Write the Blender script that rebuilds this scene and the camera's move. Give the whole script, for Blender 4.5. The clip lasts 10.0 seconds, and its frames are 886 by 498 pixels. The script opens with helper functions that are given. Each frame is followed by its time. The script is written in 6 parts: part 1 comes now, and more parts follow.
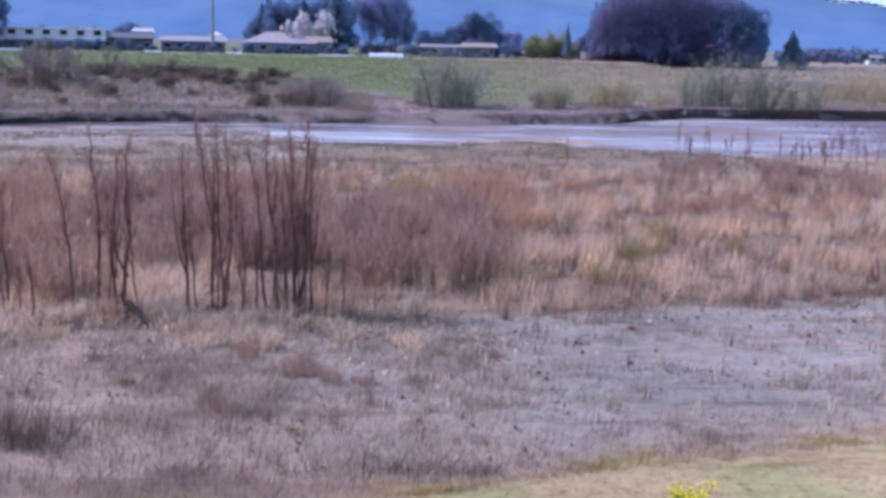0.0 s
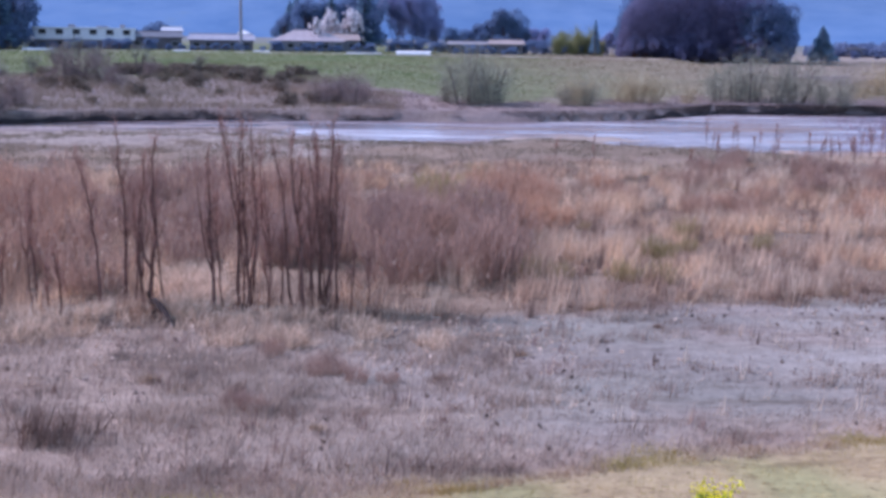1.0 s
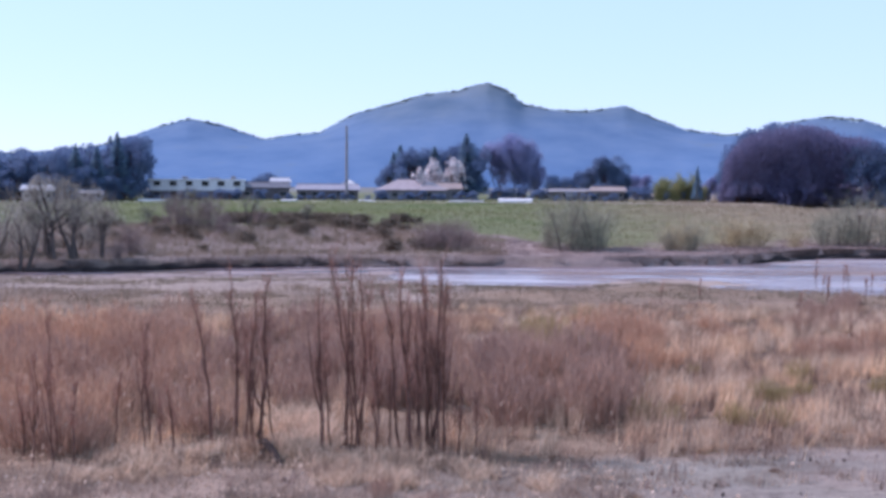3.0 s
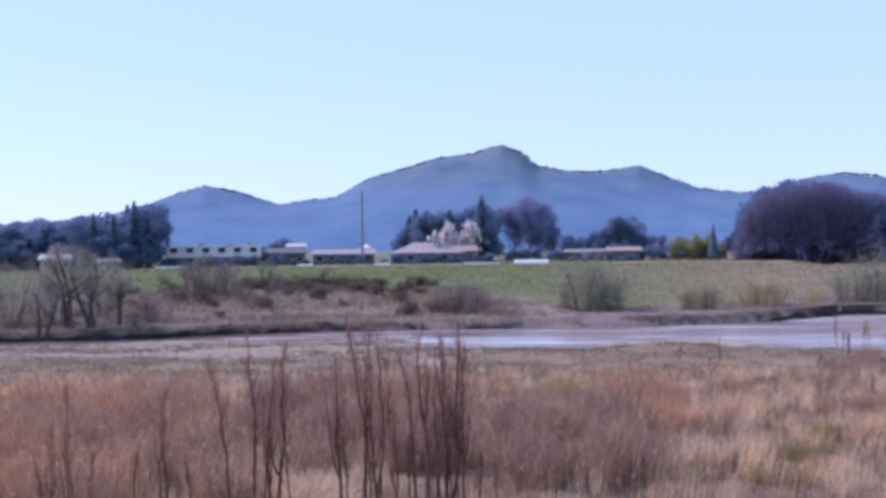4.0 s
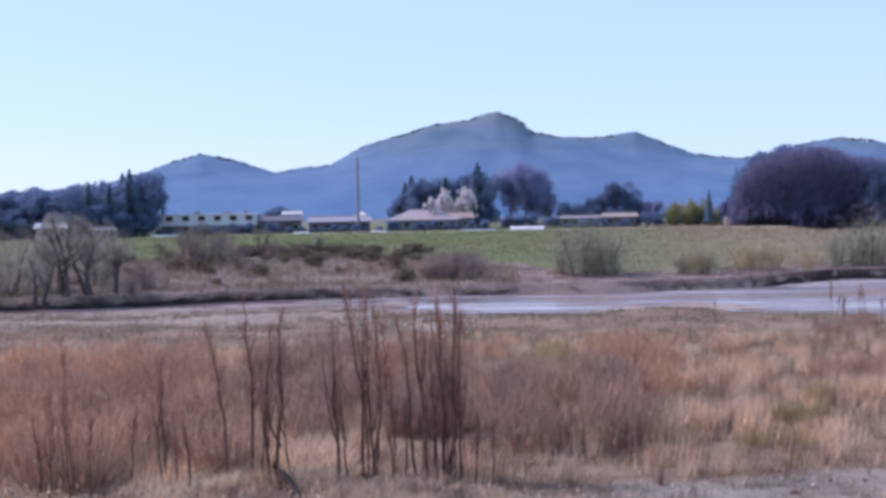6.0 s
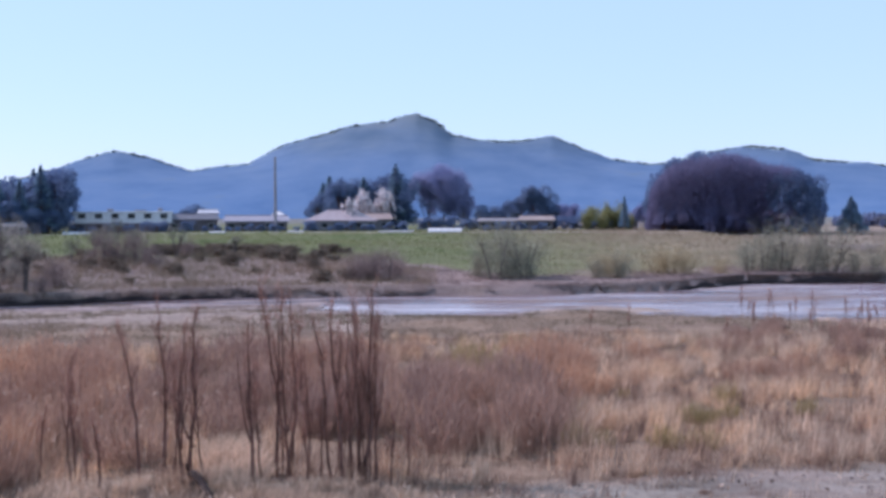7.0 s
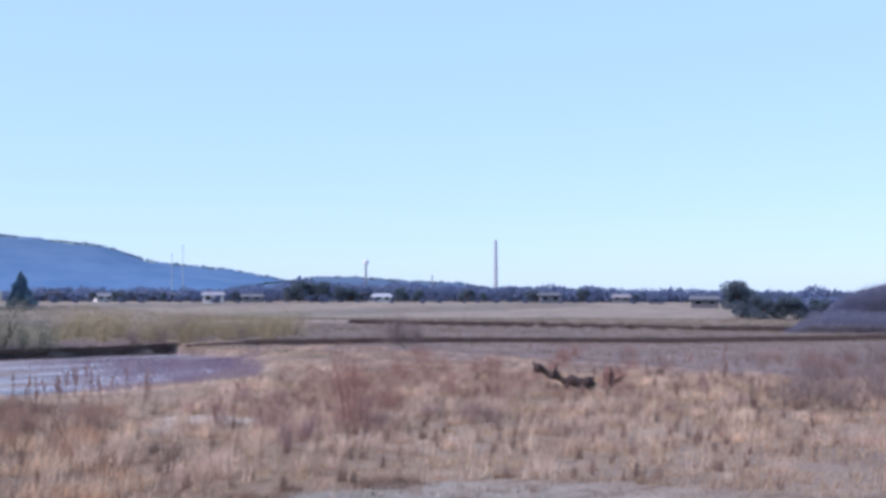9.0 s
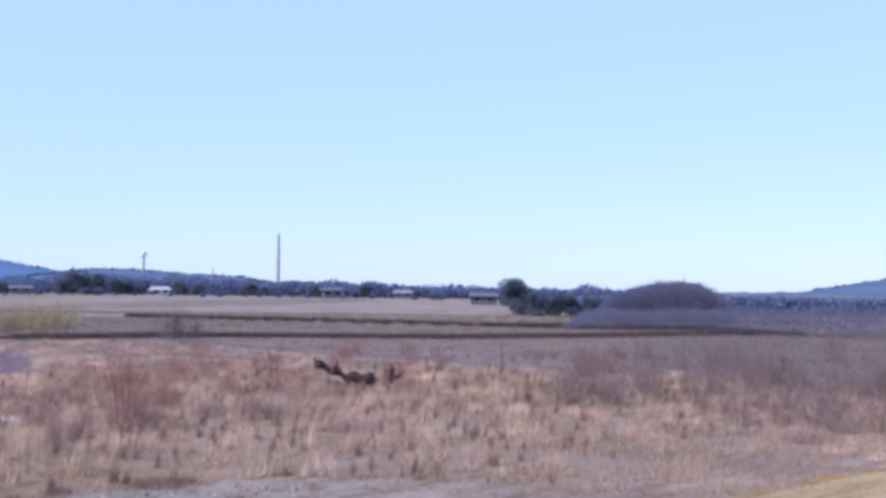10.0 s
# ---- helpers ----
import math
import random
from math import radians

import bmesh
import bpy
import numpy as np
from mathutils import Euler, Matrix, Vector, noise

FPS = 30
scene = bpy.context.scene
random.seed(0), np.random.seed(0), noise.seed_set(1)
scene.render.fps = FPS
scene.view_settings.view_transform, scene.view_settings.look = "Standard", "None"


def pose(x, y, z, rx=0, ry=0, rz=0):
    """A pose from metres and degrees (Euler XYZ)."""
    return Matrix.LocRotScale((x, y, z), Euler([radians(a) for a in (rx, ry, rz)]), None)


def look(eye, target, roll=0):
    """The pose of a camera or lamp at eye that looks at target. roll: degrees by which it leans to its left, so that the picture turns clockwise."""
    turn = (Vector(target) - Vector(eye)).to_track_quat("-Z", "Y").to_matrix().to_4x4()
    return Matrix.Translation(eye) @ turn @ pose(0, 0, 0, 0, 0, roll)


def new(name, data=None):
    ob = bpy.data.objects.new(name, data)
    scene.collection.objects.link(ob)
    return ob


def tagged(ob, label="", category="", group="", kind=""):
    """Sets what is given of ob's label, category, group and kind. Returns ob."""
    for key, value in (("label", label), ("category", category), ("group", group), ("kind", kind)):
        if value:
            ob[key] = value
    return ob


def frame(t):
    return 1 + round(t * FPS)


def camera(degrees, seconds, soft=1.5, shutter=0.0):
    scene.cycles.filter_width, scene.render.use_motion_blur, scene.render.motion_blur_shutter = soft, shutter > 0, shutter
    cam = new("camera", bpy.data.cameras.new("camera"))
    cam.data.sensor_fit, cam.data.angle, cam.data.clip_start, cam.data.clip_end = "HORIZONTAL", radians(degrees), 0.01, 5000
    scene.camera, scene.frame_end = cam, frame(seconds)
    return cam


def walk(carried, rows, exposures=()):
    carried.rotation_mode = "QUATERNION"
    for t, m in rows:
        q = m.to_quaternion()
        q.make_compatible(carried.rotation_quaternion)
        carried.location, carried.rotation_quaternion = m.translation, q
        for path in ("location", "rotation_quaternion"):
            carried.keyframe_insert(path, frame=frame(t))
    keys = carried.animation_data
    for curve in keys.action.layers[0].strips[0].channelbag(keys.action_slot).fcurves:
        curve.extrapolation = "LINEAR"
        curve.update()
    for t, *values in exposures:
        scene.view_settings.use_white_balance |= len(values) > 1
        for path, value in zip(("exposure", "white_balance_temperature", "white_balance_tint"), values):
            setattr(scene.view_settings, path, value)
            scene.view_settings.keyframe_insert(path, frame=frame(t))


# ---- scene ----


def aim(yaw, pitch, roll, dx, dy, dz):
    """The camera near its stand on the levee; yaw clockwise from +y, in degrees."""
    eye = Vector((dx, dy, EYE + dz))
    a, e = radians(yaw), radians(pitch)
    return look(eye, eye + Vector((math.sin(a) * math.cos(e), math.cos(a) * math.cos(e), math.sin(e))), roll)


EYE = 7.0
cam = camera(40.0, 10.0, soft=3.5)
walk(cam, [
    (0, aim(3.368, -9.646, 1.263, -0.15, 0.046, 0.115)),
    (0.2, aim(1.432, -9.154, 0.996, -0.133, 0.044, 0.119)),
    (0.3, aim(1.434, -8.948, 1.041, -0.124, 0.044, 0.12)),
    (0.5, aim(1.498, -9.357, 0.864, -0.107, 0.042, 0.124)),
    (0.7, aim(2.012, -10.066, 1.046, -0.091, 0.048, 0.128)),
    (0.8, aim(2.044, -10.391, 1.228, -0.084, 0.05, 0.13)),
    (1, aim(2.029, -9.796, 0.91, -0.068, 0.056, 0.134)),
    (1.2, aim(1.617, -9.22, 0.402, -0.115, 0.035, 0.117)),
    (1.3, aim(0.971, -8.481, 1.01, -0.139, 0.024, 0.109)),
    (1.4, aim(0.928, -7.931, 0.978, -0.162, 0.014, 0.1)),
    (1.5, aim(0.829, -7.197, 1.174, -0.186, 0.003, 0.092)),
    (1.7, aim(0.488, -6.973, 0.859, -0.166, -0.001, 0.091)),
    (1.8, aim(0.279, -6.711, 0.953, -0.156, -0.002, 0.091)),
    (2, aim(-0, -7.193, 0.92, -0.136, -0.006, 0.09)),
    (2.2, aim(-0.324, -8.201, 0.686, -0.12, 0.013, 0.093)),
    (2.4, aim(-0.646, -7.237, 0.842, -0.145, -0.005, 0.076)),
    (2.5, aim(-0.827, -6.538, 0.767, -0.185, -0.014, 0.067)),
    (2.7, aim(-1.143, -5.838, 0.506, -0.201, -0.018, 0.028)),
    (2.8, aim(-1.827, -4.018, 0.318, -0.209, -0.021, 0.008)),
    (2.9, aim(-2.578, -3.242, 0.162, -0.217, -0.023, -0.011)),
    (3, aim(-2.843, -2.941, 0.288, -0.225, -0.025, -0.031)),
    (3.1, aim(-2.948, -2.388, 0.028, -0.225, -0.015, -0.019)),
    (3.2, aim(-3.826, -1.465, -0.568, -0.225, -0.006, -0.007)),
    (4.3, aim(-3.52, 0.03, -0.72, -0.225, -0.002, -0.005)),
    (4.4, aim(-3.53, 0.01, -0.604, -0.225, -0.004, -0.015)),
    (4.5, aim(-3.34, -0.268, -0.736, -0.225, -0.005, -0.024)),
    (4.6, aim(-3.407, -0.851, -0.575, -0.225, -0.006, -0.029)),
    (4.7, aim(-3.488, -0.79, -0.543, -0.225, -0.007, -0.033)),
    (4.8, aim(-3.578, -1.166, -0.104, -0.225, -0.008, -0.038)),
    (4.9, aim(-3.601, -0.664, -0.679, -0.225, -0.009, -0.042)),
    (5, aim(-3.715, 0.045, -0.573, -0.225, -0.01, -0.047)),
    (5.1, aim(-3.49, -0.481, -0.642, -0.225, -0.007, -0.04)),
    (5.2, aim(-3.811, -0.603, -0.865, -0.225, -0.003, -0.033)),
    (6.3, aim(-2.81, -1.741, -1.153, -0.225, -0.018, -0.11)),
    (6.4, aim(-2.18, -0.646, -0.819, -0.225, -0.017, -0.105)),
    (6.5, aim(-1.874, -1.099, -0.435, -0.225, -0.016, -0.101)),
    (6.7, aim(-1.376, -1.634, -0.159, -0.225, -0.022, -0.104)),
    (6.8, aim(-0.716, -0.542, -0.106, -0.225, -0.025, -0.105)),
    (6.9, aim(-0.202, -1.054, -0.109, -0.225, -0.028, -0.107)),
    (7, aim(0.45, -1.509, -0.201, -0.225, -0.031, -0.108)),
    (7.1, aim(0.689, -0.713, -0.473, -0.225, -0.03, -0.111)),
    (7.2, aim(1.492, -0.835, -0.565, -0.225, -0.028, -0.115)),
    (7.3, aim(2.062, -0.976, -0.467, -0.225, -0.027, -0.118)),
    (7.4, aim(2.85, -0.926, -0.506, -0.225, -0.025, -0.122)),
    (7.5, aim(3.81, -0.231, -0.612, -0.225, -0.024, -0.125)),
    (7.6, aim(5.224, -1.416, -0.246, -0.22, -0.005, -0.087)),
    (7.7, aim(6.309, 0.503, -0.313, -0.215, -0.005, -0.078)),
    (7.8, aim(7.696, -0.744, -0.359, -0.21, -0.005, -0.07)),
    (7.9, aim(9.535, -0.687, -0.532, -0.205, -0.005, -0.061)),
    (8, aim(11.283, -0.917, -0.616, -0.2, -0.005, -0.053)),
    (8.1, aim(12.72, -0.825, -0.634, -0.192, -0.004, -0.05)),
    (8.2, aim(14.511, -1.458, -0.692, -0.184, -0.003, -0.048)),
    (8.3, aim(17.694, -2.32, -0.767, -0.176, -0.001, -0.045)),
    (8.4, aim(20.467, -1.598, -0.607, -0.168, -0, -0.043)),
    (8.5, aim(23.553, -0.415, -0.738, -0.16, 0.001, -0.04)),
    (8.6, aim(26.461, 0.023, -0.354, -0.152, -0.002, -0.032)),
    (8.7, aim(30.639, 1.01, 0.473, -0.144, -0.004, -0.024)),
    (8.8, aim(33.237, 2.023, 0.106, -0.136, -0.006, -0.035)),
    (8.9, aim(36.328, 1.218, 0.132, -0.128, -0.007, -0.045)),
    (9, aim(38.089, 1.981, 0.109, -0.12, -0.009, -0.056)),
    (9.1, aim(39.344, 0.962, 0.06, -0.116, -0.007, -0.038)),
    (9.2, aim(39.511, 1.829, 0.009, -0.113, -0.005, -0.021)),
    (9.3, aim(39.979, 1.515, -0.075, -0.109, -0.003, -0.003)),
    (9.4, aim(40.66, 1.306, -0.159, -0.106, -0.001, 0.014)),
    (9.5, aim(41.192, 1.191, -0.294, -0.102, 0.001, 0.032)),
    (9.6, aim(42.097, -0.029, -0.156, -0.098, 0.003, 0.021)),
    (9.7, aim(43.307, 1.608, 0.105, -0.095, 0.007, 0.025)),
    (9.8, aim(44.529, 1.819, 0.33, -0.091, 0.012, 0.03)),
    (9.9, aim(46.928, 1.356, 0.577, -0.088, 0.016, 0.034)),
    (10, aim(48.27, 1.815, 0.798, -0.084, 0.02, 0.038)),
], exposures=[(0.0, 0.46, 5540, 41), (1.3, 0.46, 5520, 41), (1.5, 0.46, 5490, 43), (1.9, 0.42, 5920, 36), (3.0, 0.42, 5900, 40), (4.3, 0.31, 5860, 42), (5.3, 0.30, 5860, 42), (6.4, 0.30, 6040, 37), (7.0, 0.29, 5990, 36), (8.5, 0.29, 5930, 33), (9.0, 0.28, 5780, 31), (10.0, 0.29, 5730, 37)])

# ---- world, sun ----
SUN_AZ, SUN_EL = -74.0, 42.0
world = bpy.data.worlds.new("sky")
scene.world = world
world.use_nodes = True
wn = world.node_tree.nodes
sky = wn.new("ShaderNodeTexSky")
sky.sky_type = "NISHITA"
sky.sun_disc = False
sky.sun_elevation = radians(SUN_EL)
sky.sun_rotation = radians(SUN_AZ)
sky.air_density, sky.dust_density, sky.ozone_density = 1.0, 0.25, 3.0
wn["Background"].inputs["Strength"].default_value = 0.15
# thin high haze evens the sky out
haze = wn.new("ShaderNodeMix")
haze.data_type = "RGBA"
haze.inputs[0].default_value = 0.72
haze.inputs[7].default_value = (2.75, 4.45, 5.32, 1.0)
world.node_tree.links.new(sky.outputs[0], haze.inputs[6])
world.node_tree.links.new(haze.outputs[2], wn["Background"].inputs["Color"])

sun = new("sun", bpy.data.lights.new("sun", "SUN"))
sun.data.energy, sun.data.angle, sun.data.color = 3.6, radians(0.55), (1.0, 0.92, 0.82)
sa, se = radians(SUN_AZ), radians(SUN_EL)
sun.matrix_world = look((0, 0, 60), (-math.sin(sa) * math.cos(se), -math.cos(sa) * math.cos(se), 60 - math.sin(se)))


# ---- materials ----
class Nodes:
    """Short hand for a node material."""

    def __init__(self, name):
        self.m = bpy.data.materials.new(name)
        self.m.use_nodes = True
        self.t = self.m.node_tree
        self.b = self.t.nodes["Principled BSDF"]
        self.b.inputs["Specular IOR Level"].default_value = 0.2

    def n(self, kind, **kw):
        node = self.t.nodes.new("ShaderNode" + kind)
        for k, v in kw.items():
            node.inputs[k].default_value = v
        return node

    def link(self, a, b):
        self.t.links.new(a, b)

    def where(self):
        return self.n("NewGeometry").outputs["Position"]

    def noise(self, scale, detail=4.0, rough=0.6, vec=None):
        x = self.n("TexNoise", Scale=scale, Detail=detail, Roughness=rough)
        self.link(vec or self.where(), x.inputs["Vector"])
        return x.outputs["Fac"]

    def ramp(self, fac, stops):
        r = self.t.nodes.new("ShaderNodeValToRGB")
        e = r.color_ramp.elements
        while len(e) < len(stops):
            e.new(0.5)
        for i, (p, c) in enumerate(stops):
            e[i].position, e[i].color = p, c
        self.link(fac, r.inputs["Fac"])
        return r.outputs["Color"]

    def mix(self, fac, a, b, kind="MIX"):
        x = self.t.nodes.new("ShaderNodeMix")
        x.data_type, x.blend_type = "RGBA", kind
        for s, v in ((x.inputs[0], fac), (x.inputs[6], a), (x.inputs[7], b)):
            if isinstance(v, (int, float)):
                s.default_value = v
            elif isinstance(v, tuple):
                s.default_value = v
            else:
                self.link(v, s)
        return x.outputs[2]

    def bump(self, fac, strength, distance):
        x = self.n("Bump", Strength=strength, Distance=distance)
        self.link(fac, x.inputs["Height"])
        self.link(x.outputs[0], self.b.inputs["Normal"])

    def done(self, color, rough=0.85):
        if isinstance(color, tuple):
            self.b.inputs["Base Color"].default_value = color
        else:
            self.link(color, self.b.inputs["Base Color"])
        self.b.inputs["Roughness"].default_value = rough
        return self.m


def blade_material(name, dark, mid, light, patch_a, patch_b, patch_scale=0.09, patch_amount=0.6, sheer=0.0, rust=0.0, hues=0.0):
    """Dry blades: every blade its own tone, in patches of a wider drift of colour."""
    k = Nodes(name)
    tone = k.ramp(k.n("NewGeometry").outputs["Random Per Island"], [(0.0, dark), (0.45, mid), (1.0, light)])
    drift = k.ramp(k.noise(patch_scale, 3.0), [(0.35, patch_a), (0.62, patch_b)])
    c = k.mix(patch_amount, tone, k.mix(1.0, tone, drift, "MULTIPLY"))
    if rust:
        c = k.mix(k.ramp(k.noise(rust, 3.0, 0.55, k.where()), [(0.5, (0, 0, 0, 1)), (0.66, (1, 1, 1, 1))]), c, k.mix(1.0, tone, (0.93, 0.84, 0.78, 1), "MULTIPLY"))
    if hues:
        s = k.n("Mapping")
        s.inputs["Scale"].default_value = (1.0, 0.5, 1.0)
        k.link(k.where(), s.inputs["Vector"])
        c = k.mix(1.0, c, k.ramp(k.noise(hues, 2.0, 0.5, s.outputs[0]), [(0.32, (0.76, 0.74, 0.78, 1)), (0.42, (1.0, 0.98, 0.98, 1)), (0.51, (1.04, 0.97, 0.90, 1)), (0.60, (1.26, 1.22, 1.1, 1)), (0.70, (0.86, 0.78, 0.74, 1))]), "MULTIPLY")
    m = k.done(c, 0.8)
    if sheer:
        t = k.n("BsdfTranslucent")
        k.link(c, t.inputs["Color"])
        s = k.n("MixShader", Fac=sheer)
        k.link(k.b.outputs[0], s.inputs[1])
        k.link(t.outputs[0], s.inputs[2])
        k.link(s.outputs[0], k.t.nodes["Material Output"].inputs["Surface"])
    return m


def plain_material(name, color, scale=3.0, spread=0.25, rough=0.8, metal=0.0, bump=0.0):
    k = Nodes(name)
    lo = tuple(v * (1 - spread) for v in color[:3]) + (1.0,)
    hi = tuple(min(1.0, v * (1 + spread)) for v in color[:3]) + (1.0,)
    c = k.ramp(k.noise(scale), [(0.3, lo), (0.7, hi)])
    fine = k.ramp(k.noise(scale * 9, 2.0), [(0.3, (0.82, 0.82, 0.82, 1)), (0.7, (1.1, 1.1, 1.1, 1))])
    if bump:
        k.bump(k.noise(scale * 6), 0.5, bump)
    k.b.inputs["Metallic"].default_value = metal
    return k.done(k.mix(1.0, c, fine, "MULTIPLY"), rough)


def soil_material():
    """The ground: the soil of each stretch (sown into the mesh), broken by litter, pebbles and stains."""
    k = Nodes("soil")
    a = k.t.nodes.new("ShaderNodeAttribute")
    a.attribute_name = "soil"
    big = k.ramp(k.noise(0.12, 5.0), [(0.3, (0.72, 0.70, 0.70, 1)), (0.7, (1.22, 1.2, 1.16, 1))])
    small = k.ramp(k.noise(2.6, 6.0, 0.7), [(0.3, (0.72, 0.70, 0.70, 1)), (0.55, (1.0, 1.0, 1.0, 1)), (0.75, (1.2, 1.19, 1.18, 1))])
    c = k.mix(1.0, k.mix(1.0, a.outputs["Color"], big, "MULTIPLY"), small, "MULTIPLY")
    s = k.n("Mapping")
    s.inputs["Scale"].default_value = (0.22, 1.3, 1.0)
    k.link(k.where(), s.inputs["Vector"])
    c = k.mix(1.0, c, k.ramp(k.noise(0.8, 5.0, 0.65, s.outputs[0]), [(0.34, (0.66, 0.60, 0.57, 1)), (0.47, (1.0, 0.98, 0.97, 1)), (0.68, (1.10, 1.10, 1.12, 1))]), "MULTIPLY")
    c = k.mix(1.0, c, k.ramp(k.noise(7.0, 2.0, 0.6), [(0.33, (0.60, 0.55, 0.53, 1)), (0.42, (1.0, 1.0, 1.0, 1)), (0.62, (1.0, 1.0, 1.0, 1)), (0.70, (1.3, 1.26, 1.22, 1))]), "MULTIPLY")
    k.bump(k.noise(5.0, 6.0, 0.7), 0.6, 0.08)
    return k.done(c, 0.95)


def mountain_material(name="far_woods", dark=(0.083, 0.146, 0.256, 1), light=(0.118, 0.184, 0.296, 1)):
    """Far wooded slopes, with haze painted into the colours: bluer below, greyer towards the crest."""
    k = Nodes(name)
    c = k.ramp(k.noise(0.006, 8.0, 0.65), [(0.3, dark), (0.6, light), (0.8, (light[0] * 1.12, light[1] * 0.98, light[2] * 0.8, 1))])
    tall = k.n("SeparateXYZ")
    k.link(k.where(), tall.inputs[0])
    wob = k.n("Math")
    wob.operation = "MULTIPLY_ADD"
    wob.inputs[1].default_value = 130.0
    k.link(k.noise(0.004, 4.0), wob.inputs[0])
    k.link(tall.outputs[2], wob.inputs[2])
    part_up = k.n("MapRange")
    k.link(wob.outputs[0], part_up.inputs["Value"])
    part_up.inputs["From Min"].default_value = 90.0
    part_up.inputs["From Max"].default_value = 420.0
    # tint by height stands in for haze that thins towards the crest
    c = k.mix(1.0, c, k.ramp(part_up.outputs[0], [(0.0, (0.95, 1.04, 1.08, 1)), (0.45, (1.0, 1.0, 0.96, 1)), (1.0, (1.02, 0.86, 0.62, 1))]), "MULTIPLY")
    k.bump(k.noise(0.02, 6.0, 0.7), 0.35, 10.0)
    k.b.inputs["Specular IOR Level"].default_value = 0.0
    return k.done(c, 1.0)


def water_material():
    k = Nodes("river_water")
    s = k.n("Mapping")
    k.link(k.where(), s.inputs["Vector"])
    s.inputs["Scale"].default_value = (0.35, 1.0, 1.0)
    k.bump(k.noise(1.4, 4.0, 0.6, s.outputs[0]), 0.9, 0.2)
    s2 = k.n("Mapping")
    k.link(k.where(), s2.inputs["Vector"])
    s2.inputs["Scale"].default_value = (0.085, 0.42, 1.0)
    k.b.inputs["IOR"].default_value = 1.33
    k.b.inputs["Specular IOR Level"].default_value = 0.5
    # pale streaks in the base colour stand in for sky reflections, dark for mud
    return k.done(k.ramp(k.noise(0.5, 4.0, 0.6, s2.outputs[0]), [(0.36, (0.085, 0.058, 0.058, 1)), (0.46, (0.185, 0.135, 0.145, 1)), (0.55, (0.27, 0.225, 0.24, 1)), (0.69, (0.50, 0.47, 0.49, 1))]), 0.2)


SOIL = soil_material()
# blue of distance painted in, darker on the nearer hills
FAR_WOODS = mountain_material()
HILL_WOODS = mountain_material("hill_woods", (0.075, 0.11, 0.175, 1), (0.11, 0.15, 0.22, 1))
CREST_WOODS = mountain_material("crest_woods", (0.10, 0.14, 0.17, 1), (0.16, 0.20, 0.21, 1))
WATER = water_material()
REED = blade_material("dry_reed", (0.318, 0.219, 0.167, 1), (0.608, 0.457, 0.346, 1), (0.874, 0.738, 0.58, 1), (0.56, 0.48, 0.47, 1), (1.22, 1.14, 1.04, 1), 0.24, 0.95, sheer=0.38, rust=0.07, hues=0.21)
RUSSET = blade_material("russet_twig", (0.296, 0.173, 0.129, 1), (0.514, 0.328, 0.235, 1), (0.681, 0.49, 0.369, 1), (0.70, 0.64, 0.66, 1), (1.12, 1.0, 0.86, 1), 0.12, 0.8, sheer=0.3)
MAUVE = blade_material("mauve_twig", (0.233, 0.153, 0.124, 1), (0.401, 0.28, 0.225, 1), (0.577, 0.427, 0.336, 1), (0.72, 0.66, 0.70, 1), (1.12, 1.0, 0.92, 1), 0.2, 0.8, sheer=0.3)
OLIVE = blade_material("olive_twig", (0.2, 0.156, 0.0688, 1), (0.364, 0.299, 0.145, 1), (0.527, 0.451, 0.245, 1), (0.75, 0.72, 0.66, 1), (1.1, 1.0, 0.92, 1), 0.2, 0.8, sheer=0.3)
VIOLET = blade_material("violet_reed", (0.15, 0.112, 0.141, 1), (0.265, 0.207, 0.249, 1), (0.371, 0.302, 0.348, 1), (0.8, 0.75, 0.85, 1), (1.1, 1.0, 0.98, 1), 0.12, sheer=0.3)
# litter darkened to paint the shade in the gaps between clumps
UNDER = blade_material("reed_litter", (0.116, 0.0755, 0.0619, 1), (0.256, 0.174, 0.134, 1), (0.492, 0.355, 0.269, 1), (0.75, 0.66, 0.66, 1), (1.1, 1.02, 0.95, 1), 0.2, sheer=0.3)
UMBER = blade_material("umber_twig", (0.15, 0.115, 0.11, 1), (0.25, 0.195, 0.185, 1), (0.36, 0.29, 0.265, 1), (0.8, 0.78, 0.82, 1), (1.1, 1.0, 0.96, 1), 0.12, sheer=0.3)
OLIVE_PALE = blade_material("olive_grey_twig", (0.246, 0.2, 0.12, 1), (0.403, 0.335, 0.202, 1), (0.56, 0.475, 0.304, 1), (0.8, 0.78, 0.72, 1), (1.1, 1.0, 0.95, 1), 0.12, sheer=0.3)
REDDISH = blade_material("reddish_twig", (0.207, 0.11, 0.0869, 1), (0.342, 0.188, 0.149, 1), (0.476, 0.284, 0.224, 1), (0.75, 0.72, 0.74, 1), (1.1, 1.0, 0.95, 1), 0.12, sheer=0.3)
PALE_WILLOW = blade_material("pale_willow_twig", (0.212, 0.197, 0.171, 1), (0.33, 0.312, 0.271, 1), (0.457, 0.433, 0.374, 1), (0.85, 0.88, 0.85, 1), (1.1, 1.0, 1.0, 1), 0.1, sheer=0.4)
DEADWEED = blade_material("dead_weed", (0.109, 0.0711, 0.0574, 1), (0.182, 0.12, 0.0976, 1), (0.292, 0.201, 0.161, 1), (0.9, 0.9, 0.9, 1), (1.1, 1.0, 1.0, 1), 0.2)
STRAW = blade_material("bleached_straw", (0.24, 0.168, 0.127, 1), (0.624, 0.482, 0.356, 1), (0.96, 0.784, 0.609, 1), (0.85, 0.82, 0.8, 1), (1.05, 1.0, 0.98, 1), 0.3, sheer=0.3)
